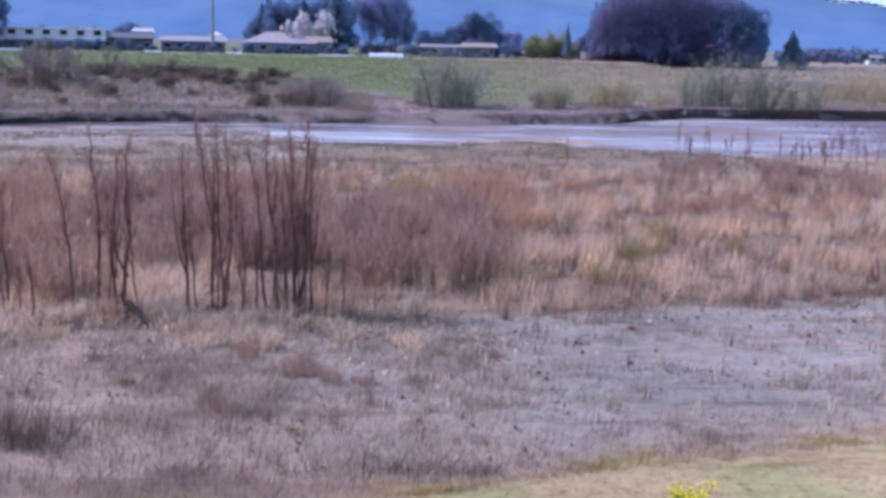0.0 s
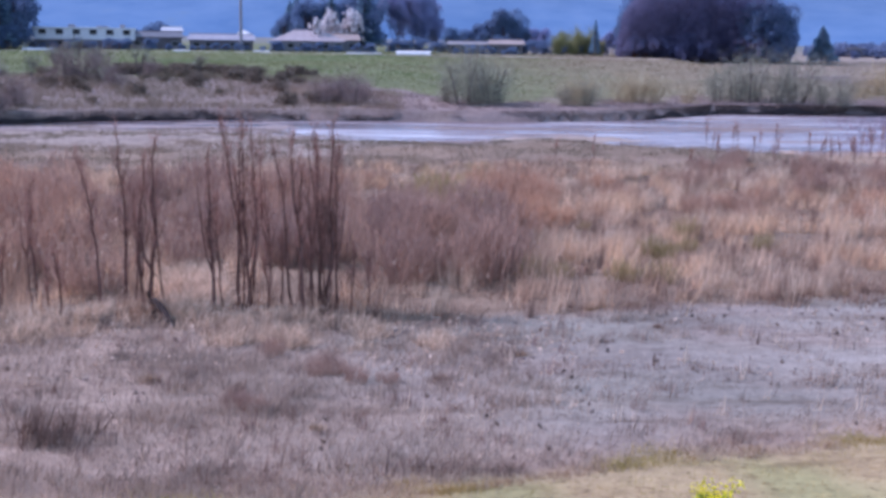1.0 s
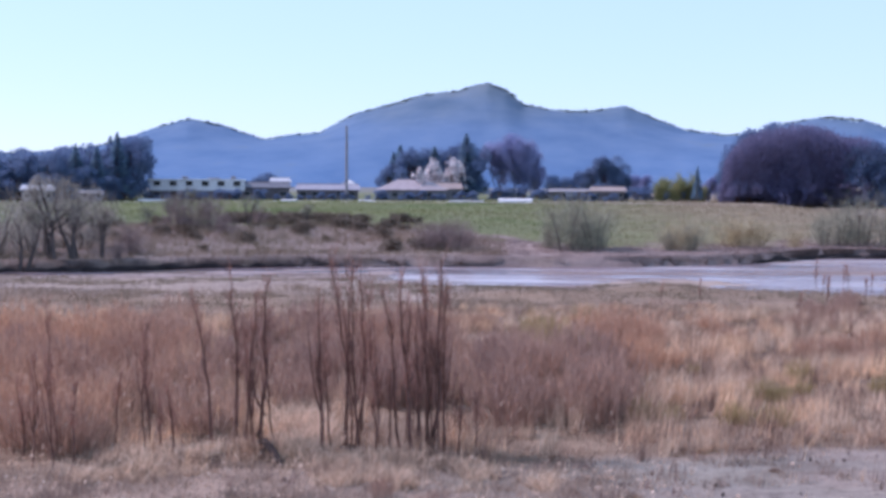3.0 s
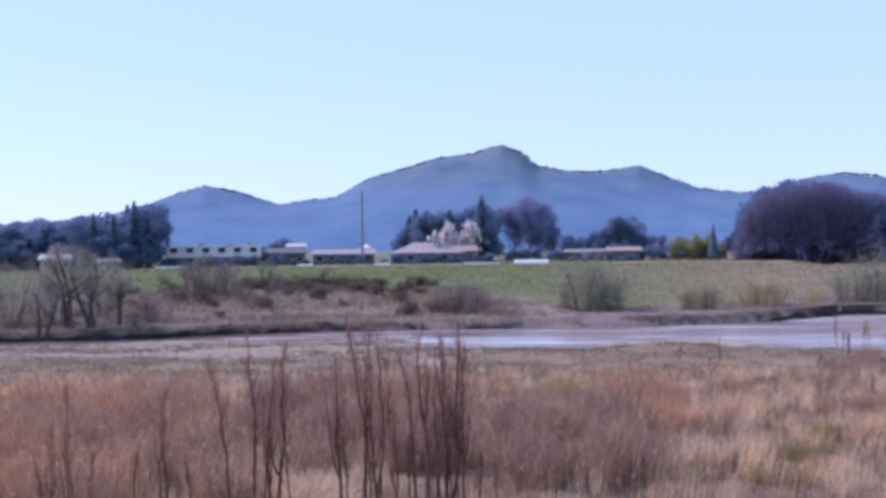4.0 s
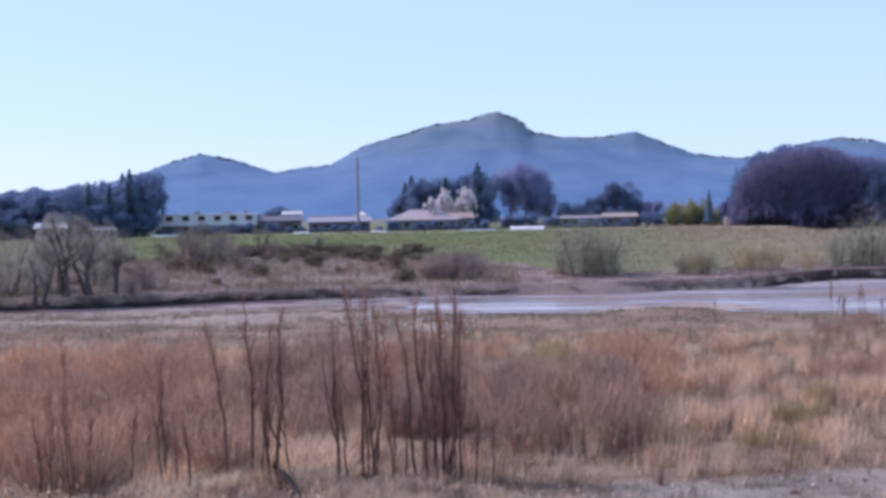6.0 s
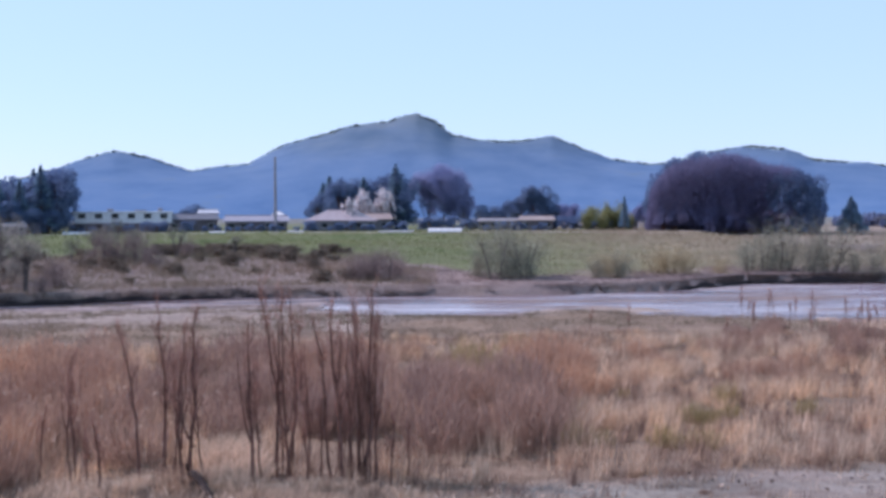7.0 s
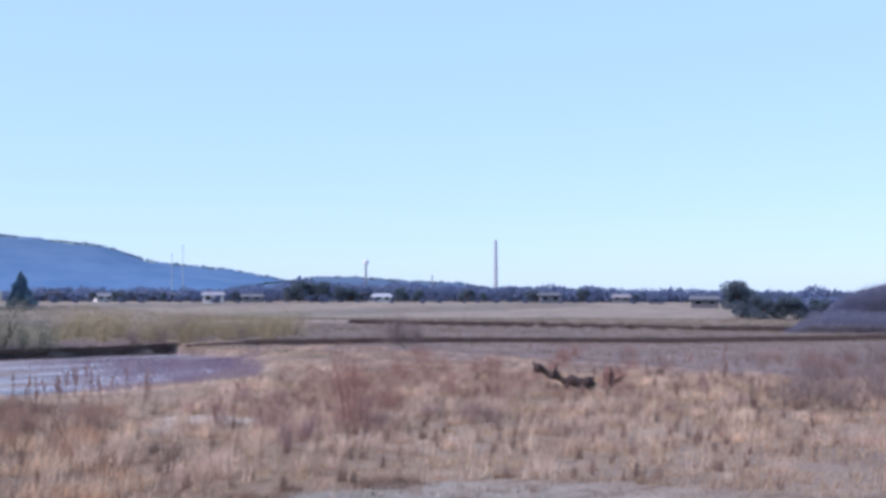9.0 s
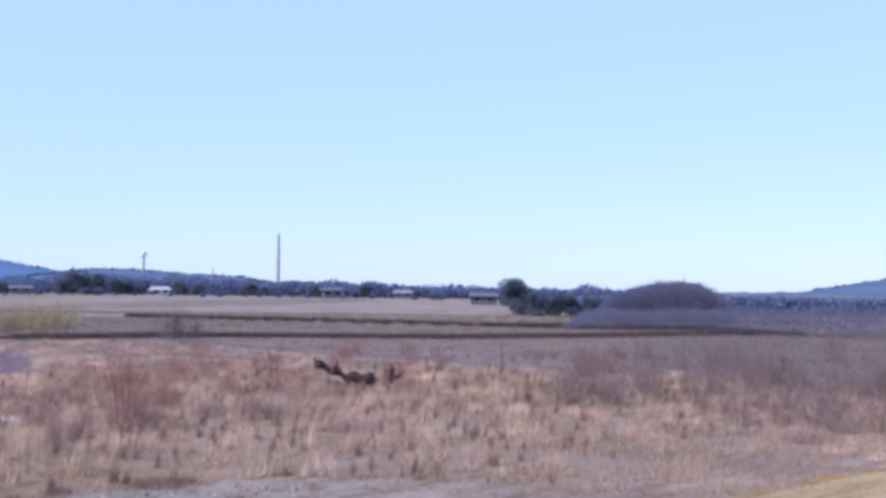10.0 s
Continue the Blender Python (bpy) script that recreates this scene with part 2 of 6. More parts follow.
PLUME = blade_material("pale_plume", (0.442, 0.329, 0.251, 1), (0.591, 0.46, 0.361, 1), (0.717, 0.59, 0.472, 1), (0.85, 0.8, 0.8, 1), (1.05, 1.0, 0.98, 1), 0.2, sheer=0.3)
REED_PALE = blade_material("pale_reed", (0.347, 0.268, 0.226, 1), (0.63, 0.52, 0.436, 1), (0.84, 0.735, 0.619, 1), (0.50, 0.43, 0.42, 1), (1.17, 1.06, 0.99, 1), 0.17, 0.95, sheer=0.4, hues=0.13)
# far leaves paled and blued: their haze is painted in
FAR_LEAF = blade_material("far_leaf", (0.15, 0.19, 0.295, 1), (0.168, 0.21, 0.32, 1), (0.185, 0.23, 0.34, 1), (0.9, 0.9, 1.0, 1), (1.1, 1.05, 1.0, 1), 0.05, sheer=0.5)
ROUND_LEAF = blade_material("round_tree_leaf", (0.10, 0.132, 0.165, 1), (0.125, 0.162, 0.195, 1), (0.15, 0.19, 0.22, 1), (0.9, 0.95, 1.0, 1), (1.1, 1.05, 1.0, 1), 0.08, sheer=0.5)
LITTER = blade_material("withered_grass", (0.198, 0.128, 0.0881, 1), (0.417, 0.299, 0.202, 1), (0.649, 0.506, 0.335, 1), (0.8, 0.72, 0.74, 1), (1.08, 1.02, 0.95, 1), 0.15, sheer=0.3)
LAWN = blade_material("levee_grass", (0.235, 0.167, 0.0537, 1), (0.435, 0.318, 0.138, 1), (0.574, 0.435, 0.23, 1), (0.72, 0.9, 0.45, 1), (1.1, 1.0, 0.9, 1), 0.4, sheer=0.3)
FIELD = blade_material("spring_grass", (0.107, 0.132, 0.057, 1), (0.136, 0.165, 0.0718, 1), (0.175, 0.199, 0.0966, 1), (0.72, 1.02, 0.62, 1), (1.25, 1.05, 0.95, 1), 0.03, 0.9, sheer=0.3)
FIELD_DRY = blade_material("dry_field_grass", (0.16, 0.132, 0.088, 1), (0.215, 0.175, 0.12, 1), (0.28, 0.23, 0.165, 1), (0.8, 0.85, 0.75, 1), (1.1, 1.0, 0.95, 1), 0.05, 0.8, sheer=0.3)
MEADOW = blade_material("grey_withered_grass", (0.173, 0.131, 0.11, 1), (0.333, 0.263, 0.22, 1), (0.543, 0.453, 0.369, 1), (0.72, 0.70, 0.70, 1), (1.12, 1.05, 1.0, 1), 0.35, 0.9, sheer=0.3)
BANKSIDE = blade_material("bank_reed", (0.111, 0.0827, 0.0666, 1), (0.24, 0.189, 0.141, 1), (0.376, 0.317, 0.237, 1), (0.62, 0.68, 0.6, 1), (1.1, 1.0, 0.98, 1), 0.05, 0.85, sheer=0.3)
BARK = plain_material("dark_bark", (0.15, 0.082, 0.066, 1), 4.0, 0.4, 0.9, bump=0.01)
TWIG = blade_material("bare_twig", (0.106, 0.0593, 0.052, 1), (0.222, 0.125, 0.108, 1), (0.317, 0.198, 0.161, 1), (0.9, 0.9, 0.9, 1), (1.1, 1.05, 1.0, 1), 0.2)
GREY_TWIG = blade_material("grey_willow_twig", (0.15, 0.148, 0.119, 1), (0.257, 0.254, 0.196, 1), (0.385, 0.385, 0.284, 1), (0.8, 0.88, 0.8, 1), (1.1, 1.0, 1.0, 1), 0.1)
DARK_STEM = plain_material("dark_stem", (0.10, 0.085, 0.08, 1), 2.0, 0.4, 0.9)
ROUGH = blade_material("dark_weed", (0.052, 0.0374, 0.0354, 1), (0.0936, 0.0676, 0.0624, 1), (0.166, 0.125, 0.104, 1), (0.9, 0.9, 0.9, 1), (1.1, 1.0, 1.0, 1), 0.1)
# mound twigs blue-grey with painted haze
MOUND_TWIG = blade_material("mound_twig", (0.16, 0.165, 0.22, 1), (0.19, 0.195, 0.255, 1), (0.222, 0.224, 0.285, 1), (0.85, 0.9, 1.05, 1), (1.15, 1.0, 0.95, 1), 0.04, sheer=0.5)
PURPLE_TWIG = blade_material("purple_grey_twig", (0.231, 0.142, 0.134, 1), (0.351, 0.238, 0.222, 1), (0.48, 0.343, 0.309, 1), (0.8, 0.75, 0.78, 1), (1.1, 1.0, 0.95, 1), 0.12, sheer=0.3)
HEDGE_LEAF = blade_material("dark_scrub", (0.075, 0.063, 0.0526, 1), (0.134, 0.113, 0.09, 1), (0.226, 0.196, 0.15, 1), (0.9, 0.9, 0.9, 1), (1.1, 1.0, 1.0, 1), 0.1, sheer=0.5)
# far twigs, needles and leaves, lightened and blued in place of haze
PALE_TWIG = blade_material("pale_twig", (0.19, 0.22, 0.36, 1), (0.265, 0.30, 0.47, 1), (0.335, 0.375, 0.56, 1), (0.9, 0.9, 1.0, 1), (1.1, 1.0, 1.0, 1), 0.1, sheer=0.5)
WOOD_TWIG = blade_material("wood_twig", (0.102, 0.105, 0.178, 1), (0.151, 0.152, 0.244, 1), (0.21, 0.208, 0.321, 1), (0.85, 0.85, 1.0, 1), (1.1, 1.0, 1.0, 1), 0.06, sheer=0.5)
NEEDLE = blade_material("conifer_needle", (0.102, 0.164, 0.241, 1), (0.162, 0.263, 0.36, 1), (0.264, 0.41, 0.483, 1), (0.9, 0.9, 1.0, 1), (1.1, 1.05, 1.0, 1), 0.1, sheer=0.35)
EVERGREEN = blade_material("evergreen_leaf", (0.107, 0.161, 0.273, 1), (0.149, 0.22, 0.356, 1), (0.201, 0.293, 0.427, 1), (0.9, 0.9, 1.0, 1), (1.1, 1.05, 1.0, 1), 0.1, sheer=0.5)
YELLOW_LEAF = blade_material("yellow_green_leaf", (0.14, 0.15, 0.07, 1), (0.26, 0.27, 0.12, 1), (0.42, 0.42, 0.20, 1), (0.9, 0.9, 0.9, 1), (1.1, 1.0, 1.0, 1), 0.3, sheer=0.3)
BLOSSOM = blade_material("white_blossom", (0.62, 0.56, 0.58, 1), (0.80, 0.76, 0.78, 1), (0.88, 0.86, 0.86, 1), (0.95, 0.95, 0.95, 1), (1.0, 1.0, 1.0, 1), 0.3, sheer=0.3)
RAPE = blade_material("yellow_petal", (0.55, 0.45, 0.01, 1), (0.80, 0.70, 0.02, 1), (0.88, 0.82, 0.08, 1), (0.9, 0.9, 0.9, 1), (1.0, 1.0, 1.0, 1), 2.0, sheer=0.3)
RAPE_LEAF = blade_material("rape_leaf", (0.10, 0.16, 0.02, 1), (0.22, 0.30, 0.04, 1), (0.40, 0.46, 0.08, 1), (0.9, 0.9, 0.9, 1), (1.0, 1.0, 1.0, 1), 2.0, sheer=0.3)
WHITE_WALL = plain_material("white_plaster", (0.72, 0.72, 0.72, 1), 0.6, 0.08, 0.8)
GREY_WALL = plain_material("grey_cladding", (0.24, 0.23, 0.25, 1), 0.6, 0.15, 0.8)
DARK_WALL = plain_material("dark_cladding", (0.14, 0.125, 0.14, 1), 0.6, 0.2, 0.8)
PALE_ROOF = plain_material("pale_metal_roof", (0.42, 0.43, 0.46, 1), 0.8, 0.12, 0.45)
SLATE_ROOF = plain_material("grey_slate_roof", (0.29, 0.28, 0.32, 1), 0.8, 0.15, 0.5)
TAN_ROOF = plain_material("pinkish_tile_roof", (0.34, 0.29, 0.30, 1), 0.8, 0.18, 0.55)
BROWN_ROOF = plain_material("brown_tile_roof", (0.30, 0.24, 0.22, 1), 0.8, 0.18, 0.55)
DARK_ROOF = plain_material("dark_tile_roof", (0.13, 0.13, 0.15, 1), 0.8, 0.2, 0.5)
GLASS = plain_material("dark_window_glass", (0.02, 0.024, 0.03, 1), 1.0, 0.2, 0.08)
STEEL = plain_material("galvanised_steel", (0.42, 0.44, 0.46, 1), 1.5, 0.12, 0.5, 0.6)
CONCRETE = plain_material("grey_concrete", (0.38, 0.37, 0.36, 1), 0.8, 0.15, 0.9)
STUMP_WOOD = plain_material("rotten_stump_wood", (0.03, 0.021, 0.019, 1), 3.0, 0.4, 0.95, bump=0.02)
DRIFT = plain_material("wet_driftwood", (0.058, 0.04, 0.036, 1), 3.0, 0.4, 0.9, bump=0.02)

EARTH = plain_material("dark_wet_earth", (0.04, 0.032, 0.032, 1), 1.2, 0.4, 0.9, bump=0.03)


# ---- helpers for shapes ----
def mesh_of(name, verts, faces, material):
    me = bpy.data.meshes.new(name)
    me.from_pydata([tuple(v) for v in verts], [], [tuple(f) for f in faces])
    me.materials.append(material)
    me.update()
    return me


def soup(name, polys, material):
    """A mesh of loose polygons: polys is an array (n, corners, 3)."""
    polys = np.asarray(polys, dtype=np.float32)
    n, k = polys.shape[:2]
    me = bpy.data.meshes.new(name)
    me.vertices.add(n * k)
    me.vertices.foreach_set("co", polys.reshape(-1))
    me.loops.add(n * k)
    me.loops.foreach_set("vertex_index", np.arange(n * k, dtype=np.int32))
    me.polygons.add(n)
    me.polygons.foreach_set("loop_start", np.arange(0, n * k, k, dtype=np.int32))
    me.update(calc_edges=True)
    me.materials.append(material)
    return me


def put(name, me, parent=None, label=""):
    ob = new(name, me)
    if parent is not None:
        ob.parent = parent
    if label:
        ob["label"] = label
    return ob


def part(name, bm, material, parent, label=""):
    me = bpy.data.meshes.new(name)
    bm.to_mesh(me)
    bm.free()
    me.materials.append(material)
    return put(name, me, parent, label)


def empty(name, x, y, z, turn=0.0, scale=1.0):
    ob = new(name)
    ob.matrix_world = Matrix.LocRotScale((x, y, z), Euler((0, 0, radians(turn))), (scale, scale, scale))
    ob.empty_display_size = 0.2
    return ob


def block(bm, x0, x1, y0, y1, z0, z1, bevel=0.0):
    r = bmesh.ops.create_cube(bm, size=1.0, matrix=Matrix.LocRotScale(((x0 + x1) / 2, (y0 + y1) / 2, (z0 + z1) / 2), None, (x1 - x0, y1 - y0, z1 - z0)))
    if bevel:
        edges = list({e for v in r["verts"] for e in v.link_edges})
        bmesh.ops.bevel(bm, geom=edges, offset=bevel, segments=1, affect="EDGES")


def tubes(paths, sides=5):
    """Vertices and faces of tapered tubes: each path is a list of (point, radius)."""
    verts, faces = [], []
    for path in paths:
        base = len(verts)
        for i, (p, r) in enumerate(path):
            a = path[max(0, i - 1)][0]
            b = path[min(len(path) - 1, i + 1)][0]
            d = (Vector(b) - Vector(a)).normalized()
            u = d.orthogonal().normalized()
            w = d.cross(u)
            for s in range(sides):
                q = 2 * math.pi * s / sides
                verts.append(Vector(p) + r * (math.cos(q) * u + math.sin(q) * w))
        for i in range(len(path) - 1):
            for s in range(sides):
                t = (s + 1) % sides
                faces.append((base + i * sides + s, base + i * sides + t, base + (i + 1) * sides + t, base + (i + 1) * sides + s))
        faces.append(tuple(base + (len(path) - 1) * sides + s for s in range(sides)))
        faces.append(tuple(base + s for s in reversed(range(sides))))
    return verts, faces


def slivers(rng, base, way, width):
    """Thin three-cornered twigs or blades from base along way."""
    n = len(base)
    side = np.cross(way, rng.normal(size=(n, 3)))
    side /= np.linalg.norm(side, axis=1, keepdims=True) + 1e-9
    side *= np.asarray(width).reshape(-1, 1) / 2
    return np.stack([base - side, base + side, base + way], 1)


def leaves(rng, centre, size):
    """Small four-cornered leaves or clumps of needles, turned every way."""
    n = len(centre)
    a = rng.normal(size=(n, 3))
    a /= np.linalg.norm(a, axis=1, keepdims=True)
    b = np.cross(a, rng.normal(size=(n, 3)))
    b /= np.linalg.norm(b, axis=1, keepdims=True)
    s = np.asarray(size).reshape(-1, 1)
    a, b = a * s, b * s * 0.6
    return np.stack([centre - a, centre - b, centre + a, centre + b], 1)


def there(az, dist):
    """A place of the plan by its bearing from the levee's stand, in degrees clockwise from +y."""
    return dist * math.sin(radians(az)), dist * math.cos(radians(az))


def drift(x, y, scale, seed=0.0):
    return noise.noise((x * scale + seed, y * scale - seed, seed * 1.7))


def drift_all(x, y, scale, seed):
    """A cheap smooth drift for arrays, from -1 to 1."""
    r = np.random.default_rng(seed)
    v = np.zeros_like(x)
    for i in range(6):
        q, ph, s = r.uniform(0, 2 * math.pi), r.uniform(0, 2 * math.pi), scale * r.uniform(0.6, 1.8)
        v += np.sin((x * math.cos(q) + y * math.sin(q)) * s * 2 * math.pi + ph)
    return v / 3.2


# ---- the lie of the land ----
TOE_X, TOE_Y = (-60, -1, 4, 10, 16, 24, 38, 48, 90), (15, 18.0, 19.8, 21.4, 22.0, 21.6, 20.3, 19.3, 17)
EDGE_X, EDGE_Y = (-60, -9, -4.6, 0, 6, 12.6, 22, 28, 32, 34.5, 38, 60), (26.5, 28.5, 29.8, 30, 32, 34, 36.2, 35, 30.5, 25, 21.5, 19.5)
NEAR_X, NEAR_Y = (-160, -60, -36, -24, -15, -8, -3, 5, 10, 14.7, 21.6, 28, 34, 44, 51, 60, 68), (95, 99, 101, 103, 103, 99, 96, 97, 101.5, 98.5, 93, 92, 91, 97, 103, 113, 132)
FAR_X, FAR_Y = (-160, -60, -39, -30, -20, -4, 13, 26, 36, 50, 60, 68), (104, 105.5, 109, 114.5, 119, 121, 122, 129, 140, 141, 142, 142)
STEP1_X, STEP1_Y = (40, 70, 82, 97, 110, 121, 146, 200), (146, 140, 136, 134, 124, 113.5, 103.5, 92)
STEP2_X, STEP2_Y = (90, 132, 147, 157, 170, 200), (240, 195, 163, 132, 110, 80)


def smooth(a, b, v):
    t = np.clip((v - a) / (b - a), 0, 1)
    return t * t * (3 - 2 * t)


def height(x, y):
    """The height of the ground."""
    x, y = np.asarray(x, float), np.asarray(y, float)
    toe = np.interp(x, TOE_X, TOE_Y)
    s = np.clip(toe - y, 0, None)
    z = np.minimum(5.4, np.maximum(0.07 * s, 5.4 - 0.46 * (y - 1.5)))
    z = z + 0.10 * drift_all(x, y, 0.06, 3) * smooth(0, 6, y - toe) + 0.04 * drift_all(x, y, 0.35, 4) * smooth(0, 3, y - toe)
    near, far = np.interp(x, NEAR_X, NEAR_Y), np.interp(x, FAR_X, FAR_Y)
    wob = 1.2 * drift_all(x, y, 0.05, 5)
    wet = x < 69
    tilt = smooth(-6, -16, x)
    bed = smooth(near - 16 - 6 * tilt, near + 3 + 5 * tilt, y + wob * 0.6)
    bars = smooth(0.15, 0.55, drift_all(x * 0.16, y, 0.14, 9)) * smooth(-22, -10, x) * smooth(52, 40, x)
    flat_left = smooth(-4, -13, x) * smooth(2.6, 6.0, far - y + 2.0 * drift_all(x * 0.2, y, 0.2, 10)) * smooth(-0.5, 0.0, drift_all(x * 0.22, y, 0.17, 12))
    spit = smooth(0.35, 0.7, np.exp(-((x - 13.5) / 6.5) ** 2 - ((y - 100.5 - 0.25 * (x - 13)) / 4.0) ** 2) + 0.12 * drift_all(x, y, 0.15, 13))
    bars = np.maximum(bars, np.maximum(1.06 * flat_left, 1.25 * spit))
    z = np.where(wet & (y > toe), z * (1 - bed) - (1.28 - 0.34 * bars) * bed, z)
    rise = smooth(0.0, 0.9, y - far - 0.12 * drift_all(x, y, 0.2, 6))
    up = smooth(2, 34, y - far) * (1 - 0.62 * smooth(-6, 12, x))
    lip = 0.3 * smooth(-9, -2, x) * smooth(33, 25, x) + 0.34 * smooth(54, 67, x)
    back = -0.55 - lip + (0.85 + lip) * np.clip((y - far) / 9, 0, 1) + 1.9 * up
    field = 3.4 * np.clip((y - far) / (335 - far), 0, 1) ** 0.8
    back = np.maximum(back, field * 0.995)
    z = np.where(wet & (y > far), z * (1 - rise) + back * rise, z)
    # the flat right of the river: two low steps up
    s1, s2 = np.interp(x, STEP1_X, STEP1_Y), np.interp(x, STEP2_X, STEP2_Y)
    right = smooth(66, 80, x) * (y > 30)
    flat = 0.5 * smooth(-1.5, 1.5, y - s1) + 0.7 * smooth(-2.5, 2.5, y - s2) * (y > 100)
    z = np.where(x > 66, z * (1 - right) + right * (np.where(y < s1, z * 0.3, 0.0) + flat + 2.2 * smooth(250, 420, np.hypot(x, y))), z)
    return z


def at(x, y):
    return float(height(np.array([x]), np.array([y]))[0])


def build_ground():
    xs = np.concatenate([-np.geomspace(4900, 75, 26), np.arange(-70, 100, 0.8), np.arange(100, 200, 1.6), np.arange(200, 260, 4), np.geomspace(262, 4900, 24)])
    ys = np.concatenate([-np.geomspace(4900, 30, 18), np.arange(-26, 16, 3), np.arange(16, 42, 0.5), np.arange(42, 160, 0.8), np.arange(160, 290, 2), np.arange(290, 420, 6), np.geomspace(430, 4900, 24)])
    gx, gy = np.meshgrid(xs, ys)
    gz = height(gx, gy)
    nx, ny = len(xs), len(ys)
    co = np.stack([gx, gy, gz], -1).reshape(-1, 3).astype(np.float32)
    i = np.arange(nx * ny).reshape(ny, nx)
    quads = np.stack([i[:-1, :-1], i[:-1, 1:], i[1:, 1:], i[1:, :-1]], -1).reshape(-1, 4).astype(np.int32)
    me = bpy.data.meshes.new("ground")
    me.vertices.add(len(co))
    me.vertices.foreach_set("co", co.reshape(-1))
    me.loops.add(quads.size)
    me.loops.foreach_set("vertex_index", quads.reshape(-1))
    me.polygons.add(len(quads))
    me.polygons.foreach_set("loop_start", np.arange(0, quads.size, 4, dtype=np.int32))
    me.update(calc_edges=True)
    me.polygons.foreach_set("use_smooth", np.ones(len(quads), dtype=bool))
    # what each stretch is made of
    x, y = co[:, 0].astype(float), co[:, 1].astype(float)
    toe, edge = np.interp(x, TOE_X, TOE_Y), np.interp(x, EDGE_X, EDGE_Y)
    near, far = np.interp(x, NEAR_X, NEAR_Y), np.interp(x, FAR_X, FAR_Y)
    w = drift_all(x, y, 0.15, 11)

    def lay(col, rgb, mask):
        return col * (1 - mask[:, None]) + np.array(rgb) * mask[:, None]

    col = np.tile(np.array([0.22, 0.165, 0.12]), (len(x), 1))
    grey = smooth(-6, 5, x + 2.5 * w + 0.5 * (y - 24)) * smooth(-0.5, 1.0, edge - y + 0.5 * w) * smooth(0.0, 2.2, y - toe - 0.5 + 0.6 * w)
    rough = smooth(-0.5, 1.0, edge - y) * (1 - grey)
    col = lay(col, (0.32, 0.25, 0.20), rough)
    col = lay(col, (0.26, 0.236, 0.21), grey)
    moss = drift_all(x, y * 1.8, 0.09, 14)
    col = lay(col, (0.235, 0.23, 0.198), grey * np.clip(0.5 * smooth(0.0, 0.6, moss) + 0.6 * smooth(14, 24, x), 0, 0.85))
    col = lay(col, (0.29, 0.235, 0.205), 0.5 * grey * smooth(0.1, 0.6, drift_all(x, y * 2.5, 0.12, 15)))
    col = lay(col, (0.38, 0.30, 0.17), smooth(-0.6, 0.4, toe - y + 0.4 * w))
    col = lay(col, (0.27, 0.27, 0.12), 0.75 * smooth(32, 20, x) * smooth(0.0, 0.6, drift_all(x, y * 1.6, 0.16, 17)) * smooth(-0.4, 0.4, toe - y + 0.4 * w))
    left = x < 69
    col = lay(col, (0.275, 0.23, 0.198), smooth(-15, -7, y - near + 3 * w + 15 * smooth(2, -8, x)) * left * (y < far))
    col = lay(col, (0.23, 0.19, 0.18), smooth(-2, 0.5, y - near) * left * (y < far + 0.5))
    col = lay(col, (0.34, 0.295, 0.29), 0.8 * smooth(0.1, 0.5, drift_all(x * 0.15, y, 0.22, 16)) * smooth(-2, 0.5, y - near + 4) * smooth(-3, -10, x) * (y < far - 0.5))
    col = lay(col, (0.36, 0.30, 0.255), smooth(0.25, 0.6, np.exp(-((x - 13.5) / 7.5) ** 2 - ((y - 100.0 - 0.25 * (x - 13)) / 5.0) ** 2)))
    col = lay(col, (0.205, 0.16, 0.168), 0.75 * smooth(-7, -4, y - near + 2 * w) * smooth(1.0, -1.5, y - near) * smooth(-6, 2, x) * smooth(66, 50, x) * smooth(-0.3, 0.3, drift_all(x * 0.3, y, 0.15, 18)))
    bank = smooth(0.2, 1.0, y - far) * left
    col = lay(col, (0.215, 0.175, 0.16), bank)
    col = lay(col, (0.245, 0.197, 0.185), bank * smooth(-8, 2, x))
    # dark strip along the far bank's edge: wet mud and undercut shade together
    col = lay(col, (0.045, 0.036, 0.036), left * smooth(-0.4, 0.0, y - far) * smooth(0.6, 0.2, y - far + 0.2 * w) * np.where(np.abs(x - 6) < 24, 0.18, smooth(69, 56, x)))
    green = smooth(0, 4, y - far - np.interp(x, (-18, 8), (32, 10)) + 5 * w) * left
    col = lay(col, (0.13, 0.155, 0.07), green)
    dry = smooth(-2, 55, x + 10 * w)
    col = lay(col, (0.235, 0.19, 0.135), green * dry * 0.85)
    rad = np.hypot(x, y)
    col = lay(col, (0.50, 0.47, 0.44), left * smooth(305, 308, rad) * smooth(314, 311, rad) * (y > 200))
    s1, s2 = np.interp(x, STEP1_X, STEP1_Y), np.interp(x, STEP2_X, STEP2_Y)
    right = smooth(69, 80, x)
    col = lay(col, (0.19, 0.155, 0.145), right * (y > s1))
    # dark strips on the two steps: their shaded faces put into the soil colour
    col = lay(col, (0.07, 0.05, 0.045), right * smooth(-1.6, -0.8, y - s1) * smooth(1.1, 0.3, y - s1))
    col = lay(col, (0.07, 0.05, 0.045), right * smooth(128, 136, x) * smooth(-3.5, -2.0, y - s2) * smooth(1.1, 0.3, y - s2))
    col = lay(col, (0.27, 0.23, 0.19), right * (y > s2 + 1.2))
    col = lay(col, (0.17, 0.15, 0.13), 0.7 * right * (y > s2 + 4) * smooth(0.1, 0.45, drift_all(x * 0.25, y, 0.018, 19)))
    col = lay(col, (0.20, 0.155, 0.145), right * (y < s1 - 1) * smooth(92, 108, rad))
